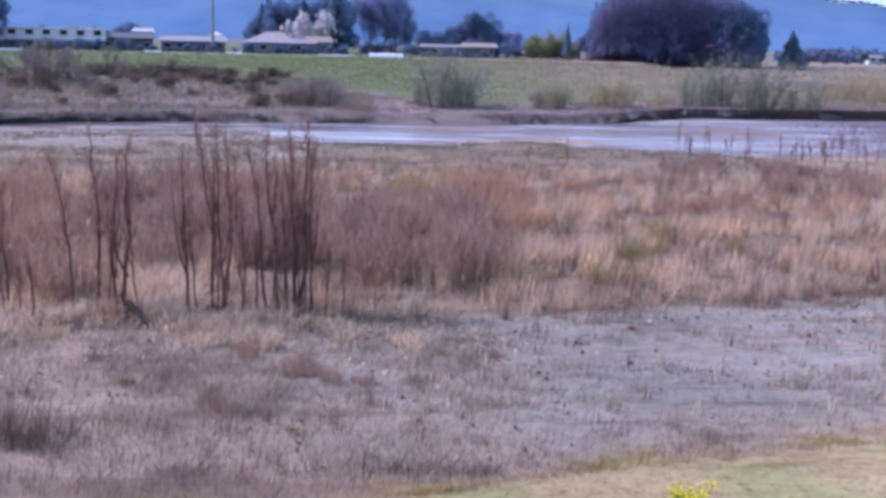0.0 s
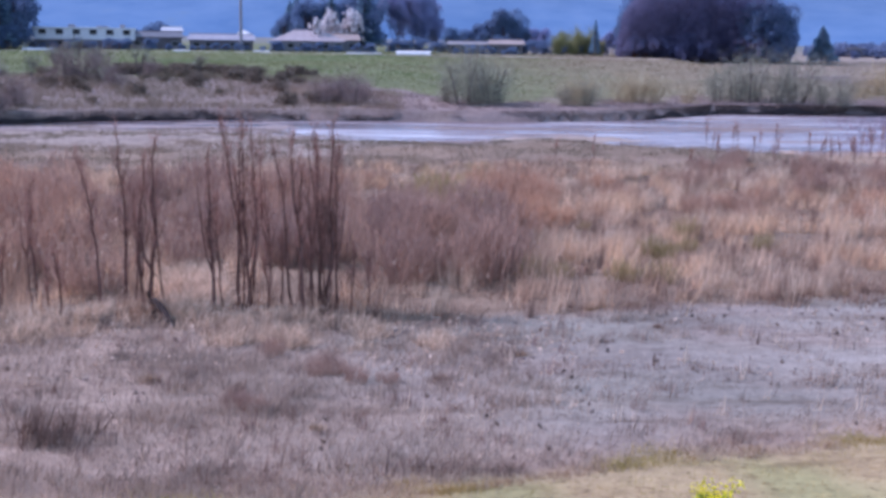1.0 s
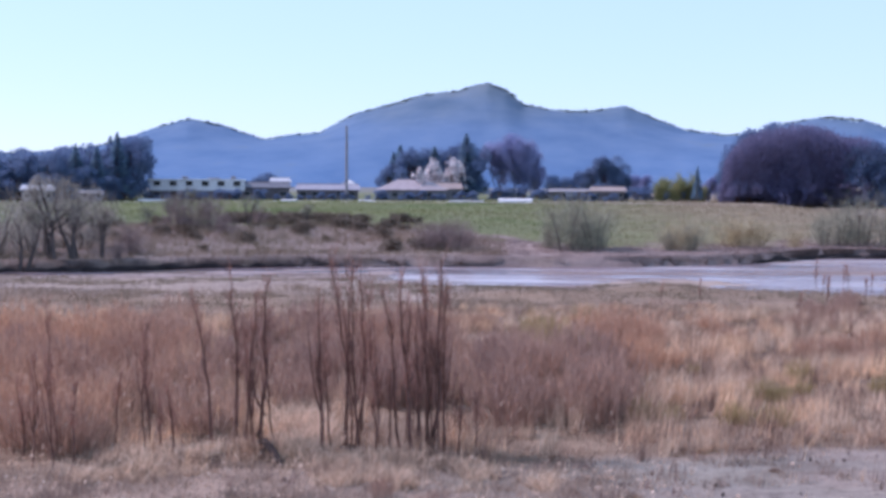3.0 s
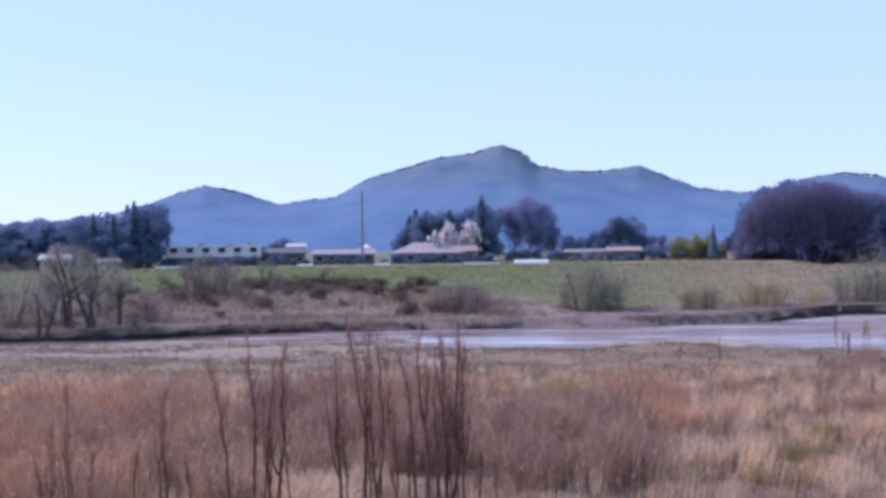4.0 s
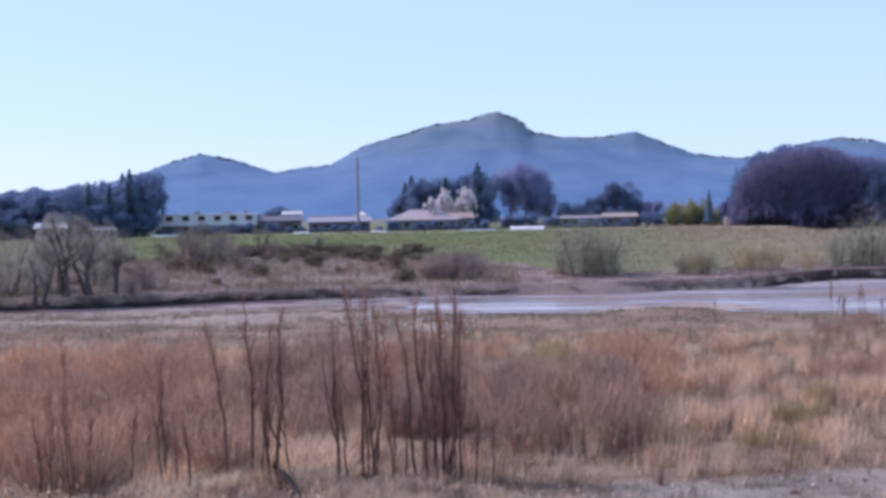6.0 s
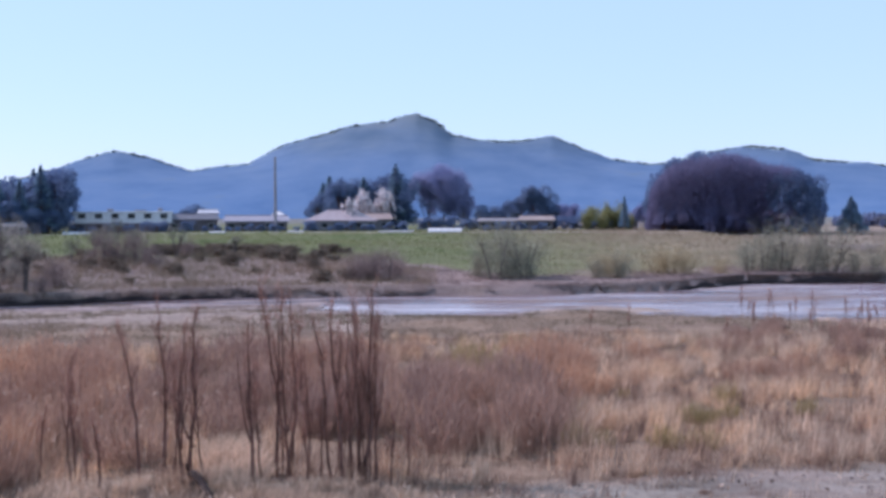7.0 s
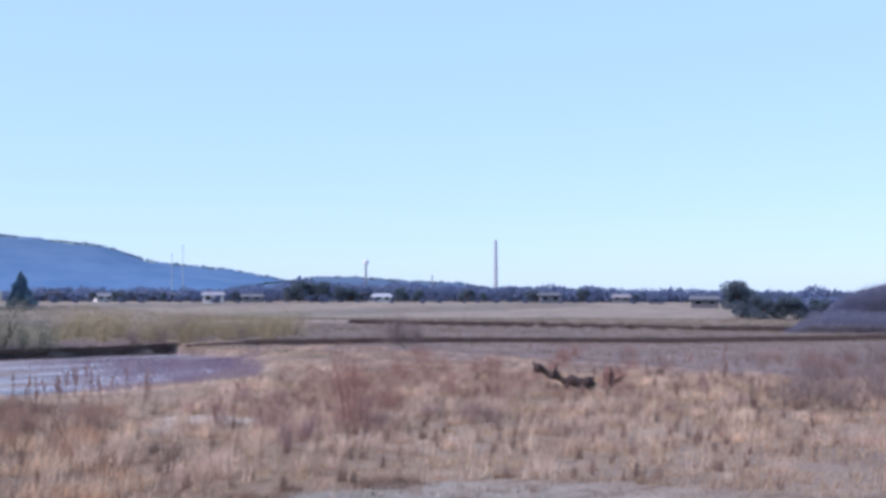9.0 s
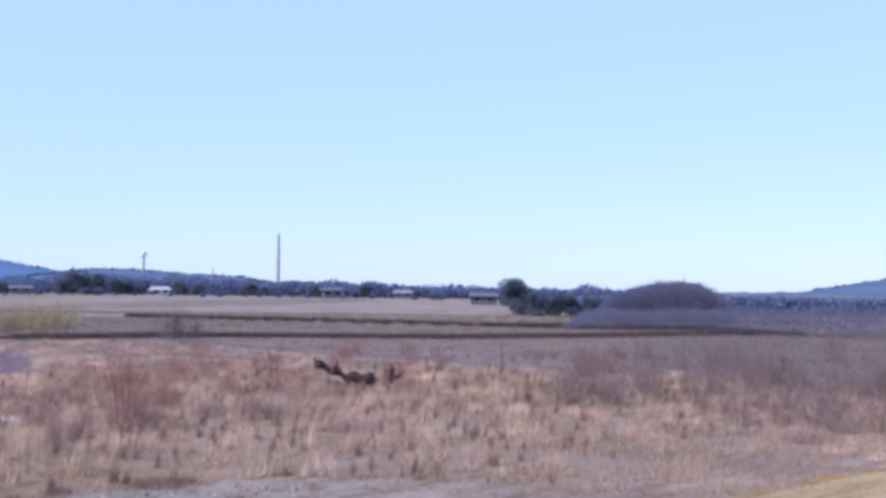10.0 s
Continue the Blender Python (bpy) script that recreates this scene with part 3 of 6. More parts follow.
    col = lay(col, (0.275, 0.22, 0.18), smooth(24, 34, x) * (y < s1 - 1) * (y > toe + 0.5) * smooth(80, 62, rad) * 0.8)
    col = lay(col, (0.15, 0.125, 0.125), 0.8 * smooth(54, 60, np.degrees(np.arctan2(x, y))) * smooth(96, 120, rad) * smooth(230, 200, rad) * (y > 0))
    col = lay(col, (0.40, 0.34, 0.29), smooth(4.6, 2.8, np.hypot(x - 30, y - 58)))
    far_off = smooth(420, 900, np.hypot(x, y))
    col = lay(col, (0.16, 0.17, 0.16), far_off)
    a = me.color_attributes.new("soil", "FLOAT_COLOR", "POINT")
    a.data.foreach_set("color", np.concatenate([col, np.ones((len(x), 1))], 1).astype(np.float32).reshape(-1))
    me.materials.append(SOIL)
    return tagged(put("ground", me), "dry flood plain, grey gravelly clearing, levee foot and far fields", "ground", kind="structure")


build_ground()


def cut_bank(x0, x1, seed, tall):
    """The dark undercut edge of the far bank, ragged along its length."""
    rng = np.random.default_rng(seed)
    xs = np.arange(x0, x1, 0.45)
    fade = smooth(x0, x0 + 5, xs) * smooth(x1, x1 - 30, xs)
    rag = np.convolve(rng.normal(size=len(xs)), np.ones(3) / 3, "same")
    top = -1.0 + (tall + 0.26 * rag) * (0.12 + 0.88 * fade) * (1 + 0.35 * drift_all(xs, xs * 0, 0.05, seed))
    front = np.interp(xs, FAR_X, FAR_Y) - 0.15 + 0.12 * rag
    verts, faces = [], []
    for x, y, z in zip(xs, front, top):
        verts += [(x, y + 0.12, -1.25), (x, y - 0.05, (z - 1.0) / 2), (x, y, z), (x, y + 0.9, z - 0.06), (x, y + 1.0, -1.25)]
    for i in range(len(xs) - 1):
        for k in range(4):
            faces.append((i * 5 + k, i * 5 + 5 + k, i * 5 + 6 + k, i * 5 + 1 + k))
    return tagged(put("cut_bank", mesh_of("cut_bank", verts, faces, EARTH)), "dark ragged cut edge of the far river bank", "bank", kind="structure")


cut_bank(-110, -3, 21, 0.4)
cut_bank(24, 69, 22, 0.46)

bm = bmesh.new()
bmesh.ops.create_grid(bm, x_segments=60, y_segments=24, size=1.0, matrix=Matrix.LocRotScale((-65, 120, -1.0), None, (136, 40, 1)))
tagged(part("water", bm, WATER, None), "shallow pale river with small ripples between sandy banks", "river", kind="structure")


def ridge(name, dist, profile, label, depth, seed, material=FAR_WOODS):
    """A wooded ridge far off: bearings and elevations of its crest, with slopes in front and behind."""
    az = np.linspace(profile[0][0], profile[-1][0], 420)
    el = np.interp(az, [p[0] for p in profile], [p[1] for p in profile])
    crest = EYE + dist * np.tan(np.radians(el))
    r = np.random.default_rng(seed)
    jag = np.convolve(r.normal(size=len(az)), np.ones(3) / 3, "same") * dist * 0.001
    soft = np.convolve(np.pad(crest, 30, "edge"), np.ones(61) / 61, "valid")
    rows = 14
    verts, faces = [], []
    for j in range(rows):
        f = j / (rows - 3)
        for i in range(len(az)):
            if f <= 1.0:
                d = dist - depth * (1 - f)
                fold = 0.005 * math.sin(az[i] * 2.1 + 1.3 * math.sin(az[i] * 0.8) + f * 2) * math.sin(math.pi * f)
                line = soft[i] * (1 - f ** 3) + crest[i] * f ** 3
                z = -4 + (max(line, 2.0) + 4) * min(1.0, f ** 0.8 + fold) + (jag[i] if j >= rows - 3 else 0.0)
            else:
                d = dist + depth * (f - 1) * 2.0
                z = max(crest[i] * (1 - (f - 1) * 5), -4)
            x, y = there(az[i], d)
            verts.append((x, y, z))
    n = len(az)
    for j in range(rows - 1):
        for i in range(n - 1):
            faces.append((j * n + i, j * n + i + 1, (j + 1) * n + i + 1, (j + 1) * n + i))
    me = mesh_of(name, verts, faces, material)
    me.polygons.foreach_set("use_smooth", np.ones(len(me.polygons), dtype=bool))
    count = 5200
    ta = r.uniform(az[0], az[-1], count)
    tz = np.interp(ta, az, crest) + dist * 0.0011 * (r.random(count) ** 1.5 * (0.6 + 0.9 * np.abs(np.sin(ta * 3.1) * np.sin(ta * 7.7 + 1))) - 0.25)
    pts = np.stack([dist * np.sin(np.radians(ta)), dist * np.cos(np.radians(ta)), tz], 1)
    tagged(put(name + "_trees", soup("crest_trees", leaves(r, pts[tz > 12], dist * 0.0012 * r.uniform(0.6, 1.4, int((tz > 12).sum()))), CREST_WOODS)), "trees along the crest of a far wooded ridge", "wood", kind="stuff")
    return tagged(put(name, me), label, "mountain", kind="structure")


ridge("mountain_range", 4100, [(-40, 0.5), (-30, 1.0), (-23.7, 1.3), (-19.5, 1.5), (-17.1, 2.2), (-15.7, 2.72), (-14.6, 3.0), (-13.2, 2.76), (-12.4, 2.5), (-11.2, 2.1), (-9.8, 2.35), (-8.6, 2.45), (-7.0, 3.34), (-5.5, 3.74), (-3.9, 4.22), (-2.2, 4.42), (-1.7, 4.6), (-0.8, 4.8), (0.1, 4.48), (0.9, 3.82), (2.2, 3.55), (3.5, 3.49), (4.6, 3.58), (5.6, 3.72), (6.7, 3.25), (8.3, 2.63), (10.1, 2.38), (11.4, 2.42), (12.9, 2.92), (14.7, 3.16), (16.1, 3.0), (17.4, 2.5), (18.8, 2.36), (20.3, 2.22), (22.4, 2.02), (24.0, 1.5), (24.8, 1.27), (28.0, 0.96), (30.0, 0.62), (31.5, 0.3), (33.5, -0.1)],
      "wooded mountain range, blue with painted haze, falling away to the plain", 900, 5)
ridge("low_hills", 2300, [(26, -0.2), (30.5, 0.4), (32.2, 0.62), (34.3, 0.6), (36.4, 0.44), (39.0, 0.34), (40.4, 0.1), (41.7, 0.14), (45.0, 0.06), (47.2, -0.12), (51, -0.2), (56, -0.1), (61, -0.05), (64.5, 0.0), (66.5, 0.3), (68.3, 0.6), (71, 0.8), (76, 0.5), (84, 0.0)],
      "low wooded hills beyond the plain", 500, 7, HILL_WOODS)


# ---- trees and shrubs ----
def bare_tree_meshes(seed, tall, wide, twig_count, twig_width, twig_material, stems=1, low=0.25, upright=0.5, twig_len=0.10, girth=1.0, bark=BARK):
    """A leafless tree, as two meshes: trunk with limbs, and its many twigs."""
    rng = np.random.default_rng(seed)
    paths, ends = [], []

    def grow(p, d, length, r, level):
        pts, q, dd = [(p.copy(), r)], p.copy(), d.copy()
        steps = 4
        for s in range(steps):
            dd = dd + rng.normal(size=3) * 0.13 + np.array([0, 0, 0.06 * upright])
            dd /= np.linalg.norm(dd)
            q = q + dd * length / steps
            pts.append((q.copy(), r * (1 - 0.72 * (s + 1) / steps)))
        paths.append(pts)
        for a in range(len(pts)):
            if level > 0 or a > 1:
                ends.append((pts[a][0], dd, level))
        if level < 3:
            for _ in range(int(rng.integers(3, 6)) if level else int(rng.integers(6, 9))):
                f = rng.uniform(low if level == 0 else 0.25, 1.0)
                k = min(steps - 1, int(f * steps))
                st = pts[k][0] + (pts[k + 1][0] - pts[k][0]) * (f * steps - k)
                out = rng.normal(size=3)
                out[2] = abs(out[2]) * upright + 0.25
                out[:2] *= wide / tall * 2.2
                nd = dd * 0.5 * upright + out / np.linalg.norm(out)
                nd /= np.linalg.norm(nd)
                grow(st, nd, length * rng.uniform(0.38, 0.6), r * 0.42 * (1 - 0.4 * f), level + 1)

    for s in range(stems):
        q = rng.uniform(0, 2 * math.pi)
        o = np.array([math.cos(q), math.sin(q), 0]) * (0.0 if stems == 1 else rng.uniform(0.03, 0.12) * wide)
        d = np.array([o[0] / wide * 1.6, o[1] / wide * 1.6, 1.0])
        grow(o, d / np.linalg.norm(d), tall * rng.uniform(0.55, 0.72), girth * (tall * 0.022 / (1 + 0.25 * stems) + 0.02), 0)
    big = [p for p in paths if p[0][1] > 0.004 * tall ** 0.5]
    tv, tf = tubes([[(Vector(a), max(b, 0.006)) for a, b in p] for p in big], 5)
    pick = rng.integers(0, len(ends), twig_count)
    base = np.array([ends[i][0] for i in pick]) + rng.normal(size=(twig_count, 3)) * tall * 0.012
    way = np.array([ends[i][1] for i in pick]) * 0.7 + rng.normal(size=(twig_count, 3)) * 0.6
    way[:, 2] = way[:, 2] * 0.8 + 0.35 * upright
    way *= (tall * twig_len * rng.uniform(0.4, 1.2, twig_count) / np.linalg.norm(way, axis=1))[:, None]
    over = base[:, 2] + way[:, 2]
    way[:, 2] -= np.maximum(0, over - tall)
    tw = slivers(rng, base, way, twig_width * rng.uniform(0.6, 1.4, twig_count))
    k = tall / np.percentile(tw[:, :, 2], 98.5)
    rim = np.hypot(tw[:, :, 0], tw[:, :, 1])
    rim = np.minimum(rim / np.percentile(rim, 97), 1.2)
    tw[:, :, 2] = np.minimum(tw[:, :, 2], tall / k * (1.03 - 0.5 * rim ** 2.5 - 0.05 * rng.random((twig_count, 1))))
    return mesh_of("trunk", [v * k for v in tv], tf, bark), soup("twigs", tw * k, twig_material)


def broom_meshes(seed, tall, wide, stems, twigs, material, stem_width=0.03, twig_width=0.02, stem_material=None, foot_share=0.36, fuzz=0.3, fan=0.16, low=0.08):
    """A leafless willow bush: a fan of thin whips from a wide root, with finer twigs along them."""
    rng = np.random.default_rng(seed)
    q, r = rng.uniform(0, 2 * math.pi, stems), np.sqrt(rng.random(stems))
    lump = 1 + 0.35 * np.sin(q * 2 + seed) + 0.2 * np.sin(q * 5 + seed * 2)
    foot = np.stack([np.cos(q) * r * wide * foot_share * lump, np.sin(q) * r * wide * foot_share * lump, np.full(stems, -0.04)], 1)
    h = tall * rng.uniform(0.5, 1.0, stems) * (1 - 0.45 * r ** 2)
    out = np.stack([np.cos(q), np.sin(q), np.zeros(stems)], 1) * (r * wide * fan)[:, None] + rng.normal(size=(stems, 3)) * 0.05 * tall
    top = foot + out
    top[:, 2] = h
    st = slivers(rng, foot, top - foot, stem_width * rng.uniform(0.7, 1.5, stems))
    k = rng.integers(0, stems, twigs)
    f = rng.uniform(low, 1.0, twigs)[:, None]
    base = foot[k] + (top - foot)[k] * f
    way = (top - foot)[k] / np.linalg.norm((top - foot)[k], axis=1, keepdims=True) + rng.normal(size=(twigs, 3)) * fuzz
    way *= (rng.uniform(0.2, 0.55, twigs) * tall * 0.36)[:, None]
    return soup("stems", st, stem_material or TWIG), soup("twigs", slivers(rng, base, way, twig_width * rng.uniform(0.7, 1.6, twigs)), material)


def haze_meshes(seed, tall, wide, stems, twigs, material, stem_width, twig_width, twig_len, stem_material, low=0.12):
    """A fine leafless bush: a few crooked dark stems inside a loose round cloud of thin twigs."""
    rng = np.random.default_rng(seed)
    paths, lobes = [], []
    for i in range(stems):
        q, lean = rng.uniform(0, 2 * math.pi), rng.uniform(0.05, 0.36)
        h = tall * rng.uniform(0.6, 0.92) * (1 - 0.5 * lean)
        p, pts = np.array([math.cos(q), math.sin(q), 0]) * 0.08 * wide, []
        for u in np.linspace(0, 1, 5):
            o = np.array([math.cos(q), math.sin(q), 0]) * lean * wide * u ** 1.2 + rng.normal(size=3) * 0.02 * tall
            pts.append((Vector((p[0] + o[0], p[1] + o[1], -0.05 + h * u)), float(stem_width * (1 - 0.8 * u) + 0.004)))
        paths.append(pts)
        for u in (0.45, 0.7, 0.95):
            lobes.append((np.array(pts[int(u * 4)][0]), wide * rng.uniform(0.10, 0.24)))
    tv, tf = tubes(paths, 5)
    k = rng.integers(0, len(lobes), twigs)
    c, w = np.array([lobes[i][0] for i in k]), np.array([lobes[i][1] for i in k])
    base = c + rng.normal(size=(twigs, 3)) * w[:, None] * np.array([0.75, 0.75, 0.8])
    base[:, 2] = np.clip(base[:, 2], low * tall * rng.random(twigs), tall * 0.95)
    way = rng.normal(size=(twigs, 3)) * 0.45 + (base - np.array([0, 0, 0.2 * tall])) / tall * 0.8 + np.array([0, 0, 0.35])
    way *= (twig_len * rng.uniform(0.4, 1.3, twigs) / np.linalg.norm(way, axis=1))[:, None]
    return mesh_of("stems", tv, tf, stem_material), soup("twigs", slivers(rng, base, way, twig_width * rng.uniform(0.6, 1.4, twigs)), material)


def tree_of(name, meshes, x, y, turn, scale, label, category="tree", group="", squash=1.0):
    ob = empty(name, x, y, at(x, y) - 0.05, turn, 1.0)
    ob.scale = (scale * squash, scale * squash, scale)
    for stem in meshes[0] if isinstance(meshes[0], list) else [meshes[0]]:
        put("trunk" if stem.name.startswith("trunk") else "stem", stem, ob)
    tagged(put("crown", meshes[1], ob), kind="stuff")
    return tagged(ob, label, category, group)


def conifer_meshes(seed, tall, wide, count, material=NEEDLE):
    rng = np.random.default_rng(seed)
    tv, tf = tubes([[(Vector((0, 0, -0.1)), tall * 0.02), (Vector((0, 0, tall * 0.5)), tall * 0.012), (Vector((0, 0, tall * 0.97)), 0.02)]], 6)
    f = rng.uniform(0.06, 1.0, count) ** 0.8
    tier = np.round(f * 14) / 14 + rng.normal(size=count) * 0.012
    q = rng.uniform(0, 2 * math.pi, count)
    lump = 1 + 0.25 * np.sin(q * 3 + tier * 20) + 0.15 * np.sin(q * 7 + tier * 9)
    r = wide * np.clip(1 - tier, 0, 1) ** 0.85 * lump * rng.uniform(0.35, 1.0, count) ** 0.6 + 0.05
    base = np.stack([np.cos(q) * r * 0.7, np.sin(q) * r * 0.7, np.clip(tier, 0, 0.99) * tall + 0.02], 1)
    way = np.stack([np.cos(q), np.sin(q), rng.uniform(-0.5, 0.25, count)], 1) * (0.10 * tall * rng.uniform(0.5, 1.2, count) * (1.15 - tier))[:, None]
    return mesh_of("trunk", tv, tf, BARK), soup("needles", slivers(rng, base, way, 0.055 * tall * rng.uniform(0.5, 1.2, count)), material)


def leafy_meshes(seed, tall, wide, count, size, material, low=0.1):
    """A broad evergreen: a crown of leaf clumps round an uneven set of lobes."""
    rng = np.random.default_rng(seed)
    paths = [[(Vector((0, 0, -0.1)), tall * 0.028), (Vector((0.1, 0, tall * 0.35)), tall * 0.02), (Vector((0, 0.1, tall * 0.7)), tall * 0.008)]]
    lobes = []
    for i in range(16):
        q, u = rng.uniform(0, 2 * math.pi), rng.uniform(low + 0.15, 0.86)
        rr = wide * math.sqrt(max(0.05, 1 - ((u - 0.45) / 0.56) ** 2)) * rng.uniform(0.3, 0.75)
        c = np.array([math.cos(q) * rr, math.sin(q) * rr, u * tall])
        lobes.append((c, wide * rng.uniform(0.28, 0.45)))
        paths.append([(Vector((0, 0, tall * rng.uniform(0.2, 0.5))), tall * 0.01), (Vector(c), 0.02)])
    tv, tf = tubes(paths, 5)
    k = rng.integers(0, len(lobes), count)
    d = rng.normal(size=(count, 3))
    d /= np.linalg.norm(d, axis=1, keepdims=True)
    pts = np.array([lobes[i][0] for i in k]) + d * (np.array([lobes[i][1] for i in k]) * rng.uniform(0.55, 1.05, count))[:, None]
    pts[:, 2] = np.clip(pts[:, 2], low * tall, tall)
    return mesh_of("trunk", tv, tf, BARK), soup("leaves", leaves(rng, pts, size * rng.uniform(0.5, 1.3, count)), material)


def sapling(az, base_el, top_az, top_el, thick, seed, label="slender leafless young tree at the edge of dry reeds"):
    """A thin leafless stem between two bearings, with short steep side shoots."""
    rng = np.random.default_rng(seed)
    dist = EYE / math.tan(radians(-base_el))
    x, y = there(az, dist)
    tx, ty = there(top_az, dist + rng.uniform(-0.4, 0.4))
    tall = EYE + dist * math.tan(radians(top_el)) - at(x, y)
    tall *= 1.06 if tall > 3.5 else 1.0
    ob = empty("young_tree", x, y, at(x, y) - 0.03)
    n = 9
    spine, q = [], np.array([0.0, 0.0, 0.0])
    wob = rng.normal(size=(n + 1, 2)).cumsum(0) * 0.011 * tall ** 0.9
    wob -= np.linspace(0, 1, n + 1)[:, None] * wob[-1]
    for i in range(n + 1):
        f = i / n
        lean = f ** 1.3
        spine.append((Vector(((tx - x) * lean + wob[i, 0], (ty - y) * lean + wob[i, 1], tall * f)), thick * 0.92 * (1 - 0.86 * f) + 0.005))
    stems = [spine]
    for _ in range(int(rng.integers(0, 3)) if tall > 2.5 else 0):
        i = int(rng.integers(2, 6))
        a = rng.uniform(0, 2 * math.pi)
        ln = tall * (1 - i / n) * rng.uniform(0.55, 0.9)
        o, r0 = Vector((math.cos(a), math.sin(a), 0)), spine[i][1] * 0.62
        stems.append([(spine[i][0] + o * ln * 0.16 * math.sqrt(u) + Vector((rng.normal() * 0.03, rng.normal() * 0.03, ln * u)), r0 * (1 - 0.8 * u) + 0.004) for u in (0.0, 0.25, 0.5, 0.75, 1.0)])
    tv, tf = tubes(stems, 6)
    put("trunk", mesh_of("trunk", tv, tf, BARK), ob)
    shoots, tips = [], []
    for _ in range(int(8 + tall * 5.6)):
        f = rng.uniform(0.35, 0.98)
        i = min(n - 1, int(f * n))
        p = spine[i][0].lerp(spine[i + 1][0], f * n - i)
        a = rng.uniform(0, 2 * math.pi)
        ln = rng.uniform(0.25, 1.0) * (1.15 - f * 0.75) * 0.25 * tall
        d = Vector((math.cos(a) * 0.42, math.sin(a) * 0.42, 1.0)).normalized()
        mid = p + d * ln * 0.5 + Vector((math.cos(a), math.sin(a), 0)) * 0.05
        end = p + d * ln + Vector((0, 0, 0.06))
        r = max(0.005, spine[i][1] * 0.3)
        shoots.append([(p, r), (mid, r * 0.7), (end, 0.004)])
        tips += [p.lerp(end, u) for u in rng.uniform(0.2, 1.0, 7)]
    sv, sf = tubes(shoots, 4)
    tagged(put("branchwork", mesh_of("branchwork", sv, sf, BARK), ob), kind="stuff")
    b = np.array([tuple(v) for v in tips])
    w = rng.normal(size=b.shape) * 0.35 + np.array([0, 0, 0.8])
    w *= (rng.uniform(0.12, 0.42, len(b)) / np.linalg.norm(w, axis=1))[:, None]
    tagged(put("twig_work", soup("twig_work", slivers(rng, b, w, 0.013), REDDISH), ob), kind="stuff")
    return tagged(ob, label, "tree", "young trees at the edge of the reeds")


# the two clumps by the stump, then the slighter ones round them
SAPLINGS = [
    (-14.06, -12.46, -15.00, -5.67, 0.05), (-12.83, -12.21, -13.23, -4.30, 0.062), (-11.90, -12.60, -11.48, -4.86, 0.07), (-12.07, -12.44, -12.00, -5.58, 0.05),
    (-8.96, -12.69, -9.08, -5.47, 0.06), (-7.90, -12.28, -8.58, -3.66, 0.055), (-7.32, -12.29, -7.53, -4.18, 0.045), (-7.05, -12.17, -7.10, -4.25, 0.045),
    (-5.27, -12.32, -6.09, -5.48, 0.045), (-4.74, -12.59, -5.23, -4.76, 0.06), (-3.98, -12.21, -4.20, -4.42, 0.05), (-3.52, -12.39, -3.36, -3.97, 0.065),
]
SLIGHT_SAPLINGS = [
    (-6.39, -12.31, -6.56, -10.07, 0.028), (-15.82, -12.67, -16.08, -9.31, 0.035), (-16.41, -12.24, -16.45, -10.07, 0.03), (-3.12, -12.34, -3.07, -5.59, 0.035),
    (-5.72, -12.32, -5.70, -8.50, 0.03), (-4.33, -12.33, -4.50, -6.65, 0.035), (-8.51, -12.34, -8.82, -7.17, 0.03), (-7.63, -12.16, -7.97, -5.87, 0.032),
    (-3.85, -12.41, -3.79, -6.91, 0.03), (-12.40, -12.28, -12.47, -6.61, 0.032), (-2.50, -12.47, -2.35, -9.56, 0.03), (-1.69, -12.52, -1.57, -9.82, 0.025),
    (-16.75, -11.7, -17.1, -7.7, 0.05), (-20.14, -12.24, -20.06, -9.0, 0.035), (-22.4, -11.9, -22.7, -8.6, 0.035), (-18.3, -11.6, -18.1, -8.4, 0.03),
]
for i, row in enumerate(SAPLINGS):
    sapling(*row, seed=100 + i)
for i, row in enumerate(SLIGHT_SAPLINGS):
    sapling(*row, seed=112 + i)
srng = np.random.default_rng(77)
for i in range(15):
    a = srng.choice([srng.uniform(-8.9, -3.0), srng.uniform(-8.6, -3.0), srng.uniform(-12.5, -11), srng.uniform(-25, -16)])
    sapling(a, -12.35 + srng.uniform(-0.3, 0.4), a + srng.uniform(-0.5, 0.4), srng.uniform(-8.0, -4.6), srng.uniform(0.018, 0.028), 200 + i)
# dead stems out towards the water
for i, (a, d, h) in enumerate([(8.98, 74, 1.9), (7.2, 76, 1.1), (15.67, 55, 2.3), (13.4, 72, 1.9), (14.6, 74, 1.7), (17.2, 71, 2.1), (18.4, 73, 1.9), (19.6, 72, 2.2), (20.6, 74, 2.0), (21.5, 73, 2.3), (22.4, 75, 2.2), (16.2, 76, 1.5), (12.1, 61, 1.3), (40.3, 95, 2.7), (51.0, 85, 3.0), (55.5, 92, 2.4), (27.5, 62, 2.6), (28.3, 60, 2.2), (47.6, 90, 2.2), (37.0, 70, 1.5)]):
    sapling(a, -math.degrees(math.atan(EYE / d)), a + 0.15 * math.sin(i * 2.3), -math.degrees(math.atan((EYE - h * (0.75 + 0.35 * math.sin(i * 1.9))) / d)), 0.028, 300 + i, "thin dead stem standing in low dry reeds")

for i in range(24):
    a, d, h = srng.uniform(12.5, 24.5), srng.uniform(76, 88), srng.uniform(0.9, 2.1)
    sapling(a, -math.degrees(math.atan(EYE / d)), a + srng.uniform(-0.2, 0.2), -math.degrees(math.atan((EYE - h) / d)), 0.022, 400 + i, "thin dead stem standing in the shallows")

# willow shrubs, russet and grey, in the reed bed
SHRUBS = []
for i in range(5):
    SHRUBS.append(broom_meshes(40 + i, 2.1, 3.2, 110, 2400, RUSSET, stem_material=RUSSET))
